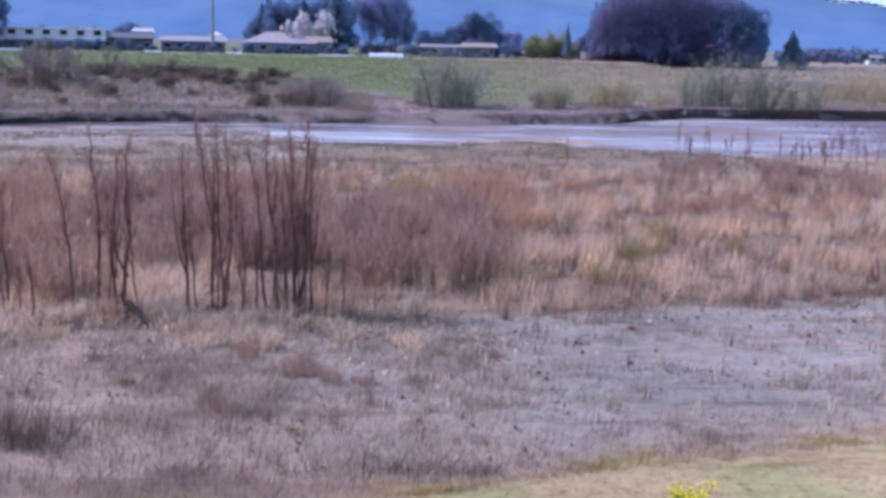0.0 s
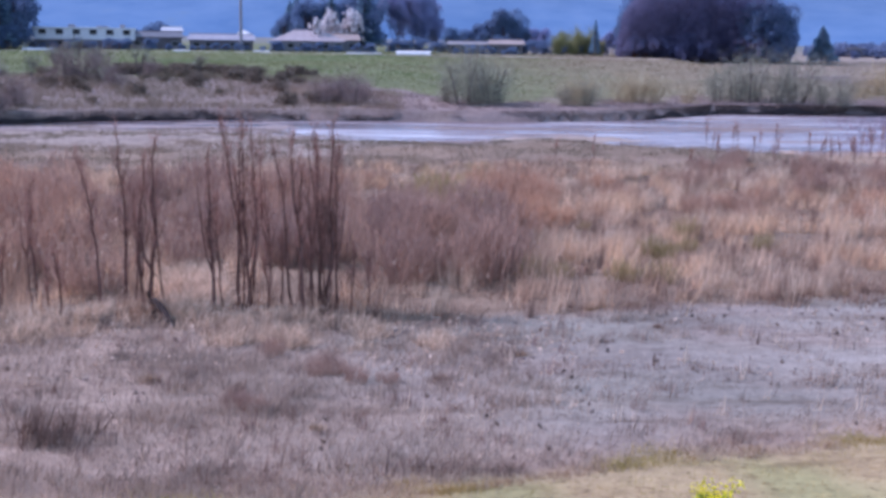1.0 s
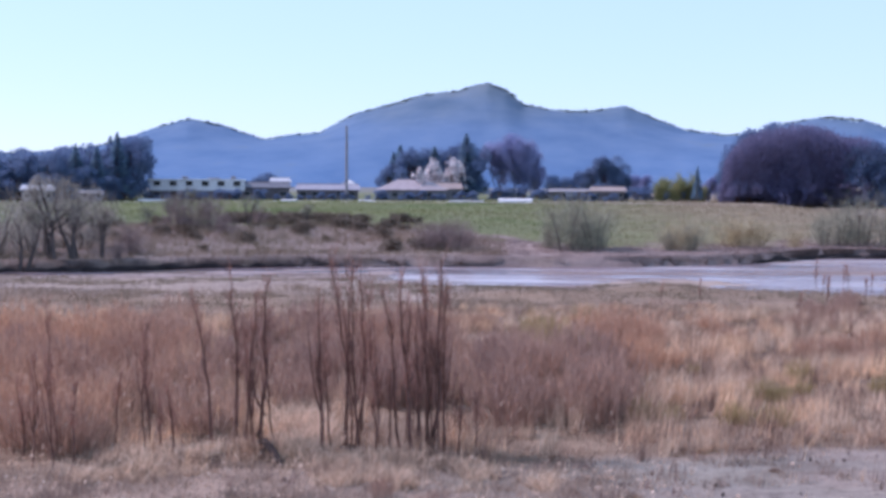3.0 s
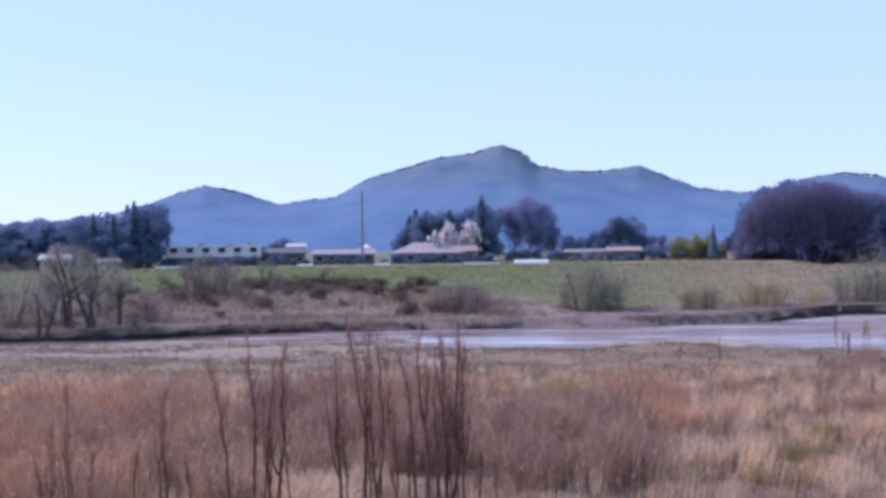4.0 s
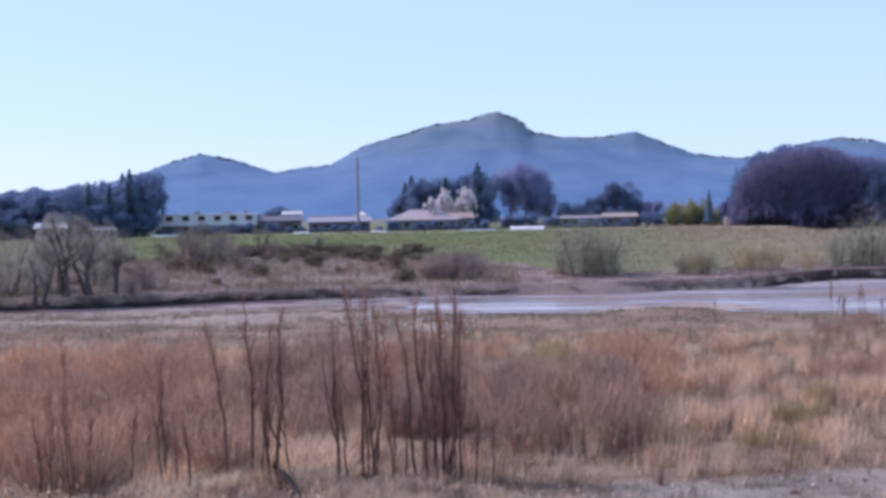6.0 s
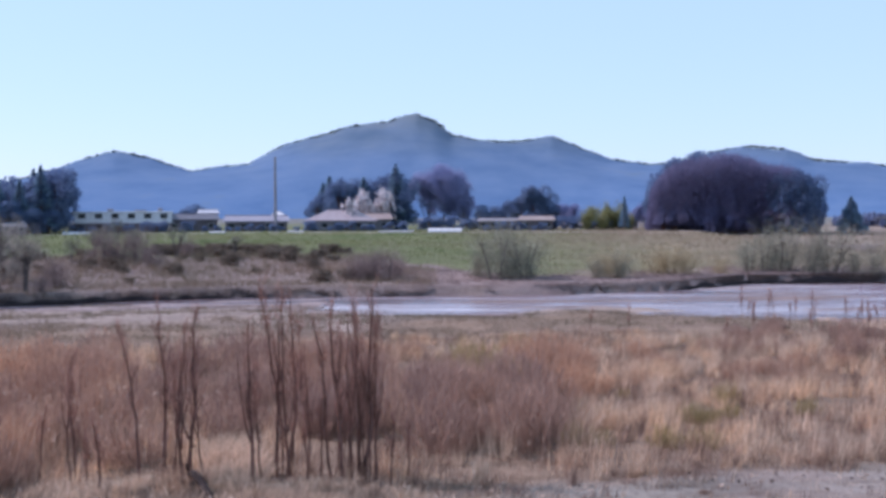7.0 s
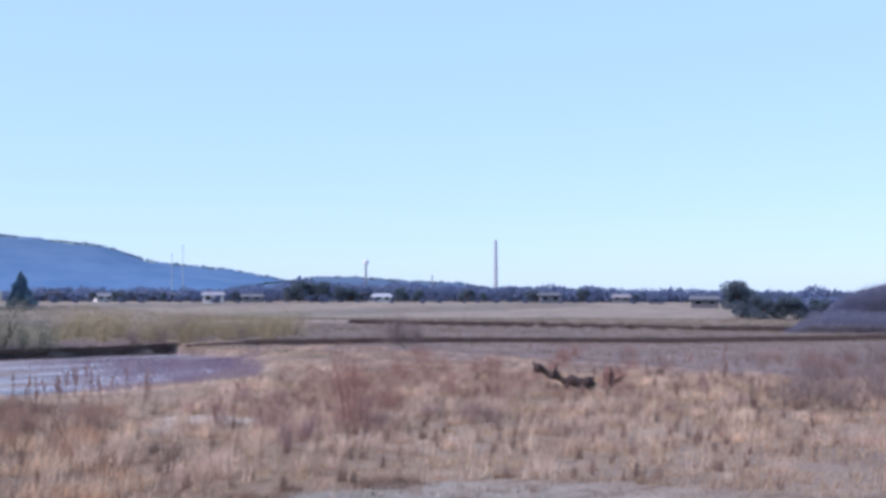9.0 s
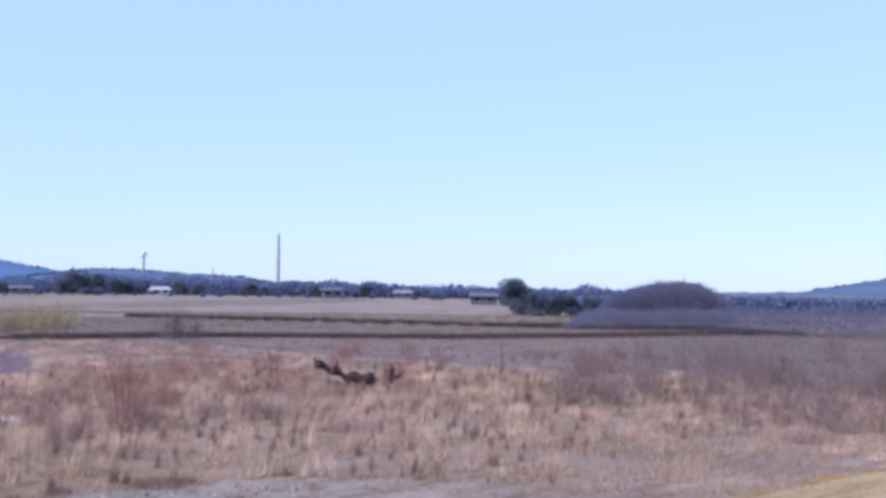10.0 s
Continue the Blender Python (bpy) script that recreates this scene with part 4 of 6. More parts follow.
MAUVES = [broom_meshes(45 + i, 2.1, 3.0, 110, 2200, MAUVE, stem_material=MAUVE) for i in range(4)]
OLIVES = [broom_meshes(50 + i, 1.9, 2.6, 90, 1900, OLIVE, stem_material=OLIVE) for i in range(2)]
rng = np.random.default_rng(8)


REDS = [haze_meshes(191 + i, 2.4, 3.6, 7, 1300, REDDISH, 0.018, 0.014, 0.45, TWIG, 0.0) for i in range(3)]
UMBERS = [haze_meshes(185 + i, 2.6, 3.4, 7, 1100, UMBER, 0.02, 0.014, 0.45, TWIG, 0.05) for i in range(3)]
PURPLES = [haze_meshes(180 + i, 2.6, 2.4, 7, 1300, PURPLE_TWIG, 0.02, 0.014, 0.42, TWIG, 0.05) for i in range(4)]


def shrub_patch(count, az0, az1, d0, d1, s0, s1, label, kinds=None):
    for _ in range(count):
        x, y = there(rng.uniform(az0, az1), rng.uniform(d0, d1))
        kinds = kinds or SHRUBS
        if math.hypot((x + 0.175 * y) / 1.8, (y - 33.4) / 4.0) < 1.0:
            continue
        tree_of("willow_shrub" if az0 < 24 else "dry_shrub", kinds[int(rng.integers(0, len(kinds)))], x, y, rng.uniform(0, 360), rng.uniform(s0, s1), label, "shrub", "willow shrubs in the reed bed" if az0 < 24 else "shrubs in the dry grass")


shrub_patch(44, -26, -15, 36, 60, 0.6, 1.05, "russet leafless willow shrub in dry reeds")
shrub_patch(40, -26, -13, 33, 62, 0.5, 0.95, "mauve-brown leafless willow shrub in dry reeds", MAUVES)
shrub_patch(52, -13, 2, 35, 60, 0.5, 0.95, "mauve-brown leafless willow shrub behind slender young trees", MAUVES)
shrub_patch(8, -10, 0, 44, 60, 0.5, 0.8, "russet leafless willow shrub behind slender young trees")
shrub_patch(30, -0.5, 4.5, 33, 52, 0.65, 1.1, "mauve-brown leafless willow shrub in dry reeds", MAUVES)
shrub_patch(16, 3.4, 7.4, 44, 58, 0.55, 0.9, "russet leafless willow shrub in dry reeds")
shrub_patch(12, 1.0, 4.5, 46, 60, 0.6, 0.95, "olive leafless willow shrub in dry reeds", OLIVES)
shrub_patch(14, 5, 20, 36, 50, 0.25, 0.5, "low olive leafless shrub in dry reeds", OLIVES)
shrub_patch(9, -14, 0, 23, 28, 0.16, 0.28, "small mauve-brown shrub on the clearing", MAUVES)
shrub_patch(16, 8, 24, 46, 62, 0.35, 0.6, "low russet leafless shrub in dry reeds")
shrub_patch(34, 30, 47, 70, 104, 0.5, 0.95, "low reddish-brown leafless shrub in the dry grass", REDS)
shrub_patch(10, 29, 36, 58, 70, 0.4, 0.8, "low reddish-brown leafless shrub in the dry grass", REDS)
shrub_patch(28, 36, 58, 104, 134, 0.4, 0.8, "low reddish-brown leafless shrub on the plain", REDS)
shrub_patch(14, 44, 62, 100, 130, 0.4, 0.8, "umber-grey leafless shrub on the plain", UMBERS)
def single_stems(me, count, material):
    """The stems of a bush, each as a mesh of its own."""
    per = len(me.vertices) // count
    out = []
    for i in range(count):
        faces = [tuple(v - i * per for v in p.vertices) for p in me.polygons if p.vertices[0] // per == i]
        out.append(mesh_of("stem", [v.co.copy() for v in me.vertices[i * per:(i + 1) * per]], faces, material))
    return out


TALL_HAZE = haze_meshes(188, 5.4, 3.4, 6, 1300, REDDISH, 0.035, 0.017, 0.7, TWIG, 0.1)
TALL_HAZE = single_stems(TALL_HAZE[0], 6, TWIG), TALL_HAZE[1]
tree_of("bare_sapling", TALL_HAZE, *there(33.75, 60), 30, 1.2, "tall thin leafless sapling with fine reddish twigs", "tree", "", 0.75)
shrub_patch(3, 32.8, 35.0, 60, 66, 0.4, 0.7, "tall purple-grey leafless shrub in the dry grass", PURPLES)
shrub_patch(14, 26, 36, 50, 92, 0.4, 0.8, "purple-grey leafless shrub in the dry grass", PURPLES)
shrub_patch(24, 52.5, 64, 66, 100, 0.55, 1.15, "umber-grey leafless shrub in the dry grass", UMBERS)
shrub_patch(30, 60, 72, 62, 100, 0.6, 1.1, "umber-grey leafless shrub in the dry grass", UMBERS)
shrub_patch(44, 53.5, 73, 84, 132, 0.8, 1.45, "umber-grey leafless shrub on the dry plain", UMBERS)
shrub_patch(12, 36, 55, 60, 105, 0.3, 0.6, "low purple-grey leafless shrub in the dry grass", PURPLES)

shrub_patch(26, 12, 24, 60, 74, 0.35, 0.7, "mauve-brown leafless willow shrub in low reeds", MAUVES)
# the far bank's willows and shrubs
BANK = [haze_meshes(60 + i, 5.0, 5.4, 7, 2500, GREY_TWIG, 0.06, 0.024, 0.85, DARK_STEM) for i in range(5)]
OLIVE_BANK = [haze_meshes(260 + i, 3.6, 5.0, 6, 2000, OLIVE_PALE, 0.04, 0.026, 0.7, DARK_STEM, 0.05) for i in range(3)]
for i in range(18):
    a = 20.6 + i * 0.62
    tree_of("bank_shrub", OLIVE_BANK[i % 3], *there(a, 163 + 9 * (i % 3)), 61 * i, 0.95 + 0.3 * math.sin(i * 2.1) ** 2, "yellow-olive leafless shrub on the far bank", "shrub", "olive shrubs on the far bank")
for i, (a, d, s) in enumerate([(7.7, 134, 0.8), (8.3, 135, 0.95), (10.2, 140, 0.9), (10.9, 141, 1.1), (11.7, 142, 0.85), (13.2, 146, 0.7)]):
    tree_of("bank_shrub", OLIVE_BANK[i % 3], *there(a, d), 83 * i, s, "yellow-olive leafless shrub on the far bank", "shrub", "olive shrubs on the far bank")
HEDGE = [leafy_meshes(65 + i, 1.5, 1.6, 700, 0.14, HEDGE_LEAF, 0.0) for i in range(2)]
WILLOWS = [bare_tree_meshes(70 + 3 * i, 8.5, 6.5, 1700, 0.022, PALE_WILLOW, stems=2 + i, low=0.35, upright=0.9, twig_len=0.16, girth=1.7, bark=DARK_STEM) for i in range(3)]
for i, (a, d, s, t) in enumerate([(-20.6, 118, 1.0, 20), (-19.75, 118, 0.95, 75), (-18.75, 119, 0.8, 140), (-22.2, 117, 0.8, 260), (-24.4, 117, 0.8, 60)]):
    tree_of("willow_tree", WILLOWS[i % 3], *there(a, d), t, s, "large grey leafless willow on the far river bank", "tree", "willows on the far bank")
THIN = [bare_tree_meshes(280 + i, 5.0, 3.0, 900, 0.022, GREY_TWIG, stems=2, low=0.35, upright=0.9, twig_len=0.15, girth=1.6, bark=DARK_STEM) for i in range(2)]
for i, (a, d, s) in enumerate([(-14.75, 146, 1.0), (-13.75, 147, 0.8), (-12.0, 149, 0.85), (-15.7, 144, 0.8), (-16.6, 139, 0.7), (-9.3, 150, 0.6)]):
    tree_of("bare_sapling", THIN[i % 2], *there(a, d), 70 * i, s, "thin dark leafless sapling on the far bank", "tree", "thin saplings on the far bank")
HAZY = [haze_meshes(270 + i, 8.0, 8.5, 7, 2500, PALE_WILLOW, 0.1, 0.026, 1.3, DARK_STEM, 0.1) for i in range(2)]
for i, (a, d, s) in enumerate([(-21.3, 124, 0.95), (-23.2, 123, 1.0), (-19.4, 126, 0.8), (-25.0, 122, 0.9)]):
    tree_of("willow_tree", HAZY[i % 2], *there(a, d), 50 * i, s, "pale olive-grey leafless willow on the far river bank", "tree", "willows on the far bank")
RIGHT_BANK = [
    (2.0, 131, 0.85), (2.9, 130, 1.2), (3.5, 131, 1.3), (4.2, 131, 1.1), (7.6, 133, 0.72), (8.6, 134, 0.7), (14.5, 150, 1.0), (15.3, 152, 1.25), (16.0, 153, 1.45),
    (17.1, 152, 1.4), (18.0, 153, 1.3), (19.1, 152, 0.9), (20.0, 151, 0.8),
]
UMBER_BANK = [haze_meshes(66 + i, 5.0, 5.4, 7, 2300, UMBER, 0.06, 0.024, 0.85, DARK_STEM) for i in range(3)]
LEFT_BANK = [
    (-15.9, 140, 0.5), (-15.0, 142, 0.85), (-14.5, 143, 1.0), (-13.6, 143, 0.8), (-11.6, 150, 0.75), (-13.0, 138, 0.6), (-3.7, 128, 0.75), (-3.0, 129, 0.85), (-2.3, 128, 0.85),
    (-1.8, 130, 0.7), (-17.2, 122, 0.7), (-18.0, 118, 0.6), (26.2, 165, 0.7), (27.8, 168, 0.7), (25.0, 166, 0.55), (28.6, 170, 0.6), (35.8, 160, 0.95), (36.8, 162, 0.85),
    (23.8, 158, 0.5),
]
for side, bushes, tone in ((RIGHT_BANK, BANK, "grey-green"), (LEFT_BANK, UMBER_BANK, "mauve-brown")):
    for i, (a, d, s) in enumerate(side):
        tree_of("bank_shrub", bushes[i % len(bushes)], *there(a, d), 77 * i, s * (0.68 + 0.5 * math.sin(i * 1.7) ** 2), tone + " leafless shrub on the far bank", "shrub", "shrubs on the far bank")
hrng = np.random.default_rng(12)
for i in range(46):
    a = -13.2 + i * 0.2
    if 0.2 < math.sin(a * 2.3) * math.sin(a * 0.9 + 1) + hrng.random() or a < -8:
        tree_of("hedge_shrub", HEDGE[i % 2], *there(a, 157 + hrng.uniform(-2, 2)), 50 * i, hrng.uniform(0.5, 1.0), "low dark hedge shrub along the field edge", "shrub", "hedge along the field edge", 1.2)
for i in range(58):
    a = hrng.uniform(-26, -3)
    tree_of("bank_scrub", HEDGE[i % 2], *there(a, hrng.uniform(126, 152 - 0.6 * max(0, a + 4))), 50 * i, hrng.uniform(0.3, 0.85), "low dark scrub on the far bank", "shrub", "scrub on the far bank", 1.3)
# ---- the far side: woods, houses ----
NARROW = [(8.89, 1.0)]
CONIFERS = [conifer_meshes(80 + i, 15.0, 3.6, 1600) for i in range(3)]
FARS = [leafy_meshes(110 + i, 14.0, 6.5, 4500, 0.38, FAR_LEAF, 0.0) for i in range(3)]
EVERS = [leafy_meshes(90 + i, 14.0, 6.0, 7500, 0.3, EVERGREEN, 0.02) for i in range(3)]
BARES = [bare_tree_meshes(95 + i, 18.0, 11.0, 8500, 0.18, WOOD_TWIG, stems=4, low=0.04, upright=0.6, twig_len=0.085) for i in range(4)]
rng = np.random.default_rng(21)


def far_tree(name, meshes, tall, a, d, el, label, squash=1.0, group=""):
    """A tree that reaches up to an elevation."""
    x, y = there(a, d)
    s = (EYE + d * math.tan(radians(el)) - at(x, y)) / tall
    return tree_of(name, meshes, x, y, rng.uniform(0, 360), s, label, "tree", group, squash)


def wood_band(name, seed, profile, d0, d1, count, size, material, label, lumps=0.12, twiggy=False):
    """A far wood as one mass of leaf clumps or twigs under an uneven top."""
    r = np.random.default_rng(seed)
    az, d = r.uniform(profile[0][0], profile[-1][0], count), r.uniform(d0, d1, count)
    x, y = d * np.sin(np.radians(az)), d * np.cos(np.radians(az))
    el = np.interp(az, [q[0] for q in profile], [q[1] for q in profile])
    el = el + lumps * (np.abs(drift_all(x, y, 0.05, seed)) + 0.6 * np.abs(drift_all(x, y, 0.13, seed + 1)) - 0.9) - 0.25 * lumps * r.random(count)
    g = height(x, y)
    top = np.maximum(EYE + d * np.tan(np.radians(el)) - g, 0.6)
    z = g + top * r.random(count) ** 0.6
    p = np.stack([x, y, z], 1)[EYE + d * np.tan(np.radians(el)) - g > 0.5]
    count = len(p)
    if twiggy:
        w = r.normal(size=(count, 3)) * 0.5 + np.array([0, 0, 0.7])
        w *= (size * r.uniform(0.5, 1.3, count) / np.linalg.norm(w, axis=1))[:, None]
        polys = slivers(r, p - w * np.array([0.5, 0.5, 1.0]), w, size * 0.14)
    else:
        polys = leaves(r, p, size * r.uniform(0.5, 1.2, count))
    return tagged(put(name, soup(name, polys, material)), label, "wood", kind="stuff")


# the dark wood to the left
for i in range(30):
    a = -26 + i * 0.302
    top = np.interp(a, (-26, -23.7, -21.8, -20.5, -19.5, -18.2, -17.9, -17.4, -16.6), (1.2, 1.4, 1.7, 1.6, 1.95, 2.2, 2.55, 2.4, 2.1))
    if i % 3 and i not in (23, 26):
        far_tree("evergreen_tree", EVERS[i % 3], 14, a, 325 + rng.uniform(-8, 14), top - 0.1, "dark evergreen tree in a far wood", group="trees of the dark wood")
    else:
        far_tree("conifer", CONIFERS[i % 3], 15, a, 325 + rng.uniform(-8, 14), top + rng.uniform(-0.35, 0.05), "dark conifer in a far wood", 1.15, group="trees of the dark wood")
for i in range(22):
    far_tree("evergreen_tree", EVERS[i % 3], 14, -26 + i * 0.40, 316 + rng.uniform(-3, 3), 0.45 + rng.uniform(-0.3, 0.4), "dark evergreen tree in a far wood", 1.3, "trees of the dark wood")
# conifers and the round bare tree behind the houses
for i, (a, e) in enumerate([(-5.5, 1.1), (-5.2, 1.6), (-4.9, 1.9), (-4.5, 1.85), (-4.1, 1.7), (-3.7, 1.8), (-3.3, 1.85), (-2.9, 1.8), (-2.5, 1.9), (-2.15, 2.05), (-1.8, 2.45), (-1.5, 2.0), (-4.6, 1.2), (-3.5, 1.2), (-2.4, 1.3)]):
    if i in (1, 2, 6, 10):
        far_tree("conifer", CONIFERS[i % 3], 15, a, 362 + rng.uniform(-4, 6), e, "dark conifer behind the houses", 1.35, "dark trees behind the houses")
    else:
        far_tree("evergreen_tree", EVERS[i % 3], 14, a, 362 + rng.uniform(-4, 6), e, "dark evergreen tree behind the houses", 0.8, "dark trees behind the houses")
PALES = [bare_tree_meshes(190 + i, 16.0, 11.0, 8000, 0.085, PALE_TWIG, stems=3, low=0.12, upright=0.6, twig_len=0.12, girth=0.7, bark=DARK_STEM) for i in range(2)]
for i, (a, e, q) in enumerate([(-0.3, 2.4, 0.85), (0.35, 2.5, 0.85), (0.95, 2.45, 0.8), (1.6, 1.0, 0.9), (6.0, 0.7, 1.0), (6.6, 0.6, 1.0), (9.2, 0.3, 1.2), (9.8, 0.6, 1.0)]):
    far_tree("bare_tree", PALES[i % 2], 16, a, 366, e, "leafless grey-brown tree with a round crown", q)
for a, e in [(2.3, 0.55), (2.9, 0.5), (4.1, 1.1), (4.7, 1.6), (5.2, 1.2), (3.6, 0.8), (5.6, 0.6), (-11.2, 0.62), (-10.8, 0.5), (-11.7, 0.45)]:
    far_tree("evergreen_tree", EVERS[int(rng.integers(0, 3))], 14, a, 358, e, "dark round tree behind the houses", 0.9)
YELLOWS = [haze_meshes(97 + i, 9.0, 5.5, 6, 3600, YELLOW_LEAF, 0.12, 0.10, 1.1, DARK_STEM, 0.0) for i in range(2)]
for i, (a, e, q) in enumerate([(7.15, 0.6, 0.8), (8.05, 0.95, 0.55), (7.45, 0.9, 0.75), (7.95, 0.62, 0.9), (8.35, 0.8, 0.8), (8.75, 0.95, 0.7), (9.1, 0.4, 0.9)]):
    far_tree("yellow_green_tree", YELLOWS[i % 2], 9, a, 335 + 3 * (i % 3), e, "yellow-green budding tree at the field's far edge", q)
for a, e in NARROW:
    far_tree("conifer", CONIFERS[1], 15, a, 330, e, "dark narrow conifer at the field's far edge", 0.75)
# the great round wood
for i in range(17):
    a = np.interp(i % 17, (0, 16), (10.6, 16.4)) + rng.uniform(-0.15, 0.15)
    top = np.interp(a, (10.2, 10.6, 11.0, 12.0, 13.0, 13.8, 14.6, 15.4, 16.2, 16.9, 17.4), (0.5, 1.3, 1.95, 2.45, 2.68, 2.78, 2.6, 2.3, 2.1, 1.9, 1.2))
    far_tree("bare_tree", BARES[i % 4], 18, a, 333 + 9 * (i // 17) + rng.uniform(-2, 4), top - 0.12 * rng.random() - 0.25 * (i // 17 == 0), "leafless brown tree in a dense round wood", 0.82, "trees of the round wood")
for a, e in [(16.2, 1.95), (16.6, 2.0), (16.95, 1.85), (17.15, 1.5), (17.0, 0.9), (10.5, 1.6), (10.8, 2.05), (11.2, 2.4), (11.6, 2.55), (12.1, 2.72), (12.6, 2.8)]:
    far_tree("evergreen_tree", EVERS[int(rng.integers(0, 3))], 14, a, 346 if a < 14 else 326, e + 0.15, "dark evergreen tree at the edge of a round wood", 0.85, "trees of the round wood")
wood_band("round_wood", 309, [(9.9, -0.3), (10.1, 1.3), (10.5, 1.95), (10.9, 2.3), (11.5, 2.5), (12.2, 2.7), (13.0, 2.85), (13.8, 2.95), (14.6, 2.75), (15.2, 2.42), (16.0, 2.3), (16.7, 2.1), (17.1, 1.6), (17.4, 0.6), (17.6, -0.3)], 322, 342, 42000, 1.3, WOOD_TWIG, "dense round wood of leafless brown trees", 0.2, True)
for i in range(12):
    far_tree("bare_tree", BARES[i % 4], 18, 10.7 + i * 0.54, 328 + rng.uniform(-2, 2), 0.35 + rng.uniform(-0.3, 0.35), "leafless brown undergrowth tree before a round wood", 1.9, "trees of the round wood")
far_tree("fir_tree", conifer_meshes(99, 8.0, 3.9, 8000), 8.0, 18.95, 325, 0.84, "single dark pointed fir on the far field")
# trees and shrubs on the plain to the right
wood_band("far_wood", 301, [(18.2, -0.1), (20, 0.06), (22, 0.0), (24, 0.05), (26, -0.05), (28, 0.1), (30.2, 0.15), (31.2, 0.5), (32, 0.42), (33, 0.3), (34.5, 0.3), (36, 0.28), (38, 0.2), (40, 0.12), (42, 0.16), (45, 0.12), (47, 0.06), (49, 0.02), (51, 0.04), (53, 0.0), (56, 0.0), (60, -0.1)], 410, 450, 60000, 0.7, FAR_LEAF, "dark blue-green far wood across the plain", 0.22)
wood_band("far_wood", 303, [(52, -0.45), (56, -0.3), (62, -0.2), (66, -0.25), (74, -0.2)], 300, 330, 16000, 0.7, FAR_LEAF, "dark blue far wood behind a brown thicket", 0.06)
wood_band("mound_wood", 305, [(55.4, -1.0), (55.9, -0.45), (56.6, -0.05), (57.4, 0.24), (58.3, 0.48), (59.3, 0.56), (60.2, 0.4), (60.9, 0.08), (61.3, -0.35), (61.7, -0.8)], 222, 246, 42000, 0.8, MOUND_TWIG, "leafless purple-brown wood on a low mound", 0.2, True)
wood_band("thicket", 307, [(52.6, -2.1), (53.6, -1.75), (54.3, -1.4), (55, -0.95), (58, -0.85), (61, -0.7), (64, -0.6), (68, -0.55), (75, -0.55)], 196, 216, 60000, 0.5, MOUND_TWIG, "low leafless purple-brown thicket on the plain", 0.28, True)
for i in range(40):
    a = 20.4 + i * 0.8 + rng.uniform(-0.3, 0.3)
    far_tree("evergreen_tree", FARS[i % 3], 14, a, 385 + rng.uniform(-10, 10), -0.3 + rng.uniform(-0.2, 0.15), "dark blue-green tree in a far row across the plain", 1.5, "far trees across the plain")
DARKS = [leafy_meshes(118 + i, 14.0, 7.0, 5000, 0.4, ROUND_LEAF, 0.0) for i in range(2)]
for i, (a, e) in enumerate([(30.8, 0.2), (31.3, 0.5), (31.9, 0.42), (32.5, 0.45), (33.2, 0.28), (33.8, 0.1), (36.1, 0.2), (36.9, 0.05), (39.2, 0.12), (40.0, -0.05), (42.3, 0.1), (44.6, 0.12), (47.0, -0.1), (22.0, -0.05), (23.2, 0.0), (25.1, -0.1), (28.4, 0.0)]):
    far_tree("evergreen_tree", DARKS[i % 2], 14, a, 394 + 3 * (i % 3), e, "dark green tree standing out of a far tree row", 0.9 + 0.25 * (i % 3), "far trees across the plain")
GREENS = leafy_meshes(116, 14.0, 6.5, 8000, 0.32, ROUND_LEAF, 0.0)
far_tree("round_tree", GREENS, 14, 51.85, 270, 0.52, "dark round evergreen on the plain", 1.3)
for a, e in [(52.8, -0.12), (53.6, -0.2), (54.3, -0.25), (55.2, -0.3)]:
    far_tree("evergreen_tree", GREENS, 14, a, 262, e, "low green tree on the plain", 1.3)


def window(parent, x, y, z, w, h):
    """A window in a front that faces -y: frame, sill and a pane set back in it."""
    bm = bmesh.new()
    t = 0.09
    for b in ((x - w / 2, x - w / 2 + t, z, z + h), (x + w / 2 - t, x + w / 2, z, z + h), (x - w / 2 + t, x + w / 2 - t, z, z + t), (x - w / 2 + t, x + w / 2 - t, z + h - t, z + h)):
        block(bm, b[0], b[1], y - 0.10, y + 0.02, b[2], b[3])
    f = part("window", bm, STEEL, parent)
    bm = bmesh.new()
    block(bm, x - w / 2 + t, x + w / 2 - t, y - 0.05, y + 0.03, z + t, z + h - t)
    part("pane", bm, GLASS, f)
    bm = bmesh.new()
    block(bm, x - w / 2 - 0.08, x + w / 2 + 0.08, y - 0.22, y - 0.002, z - 0.08, z - 0.004)
    part("sill", bm, CONCRETE, f)


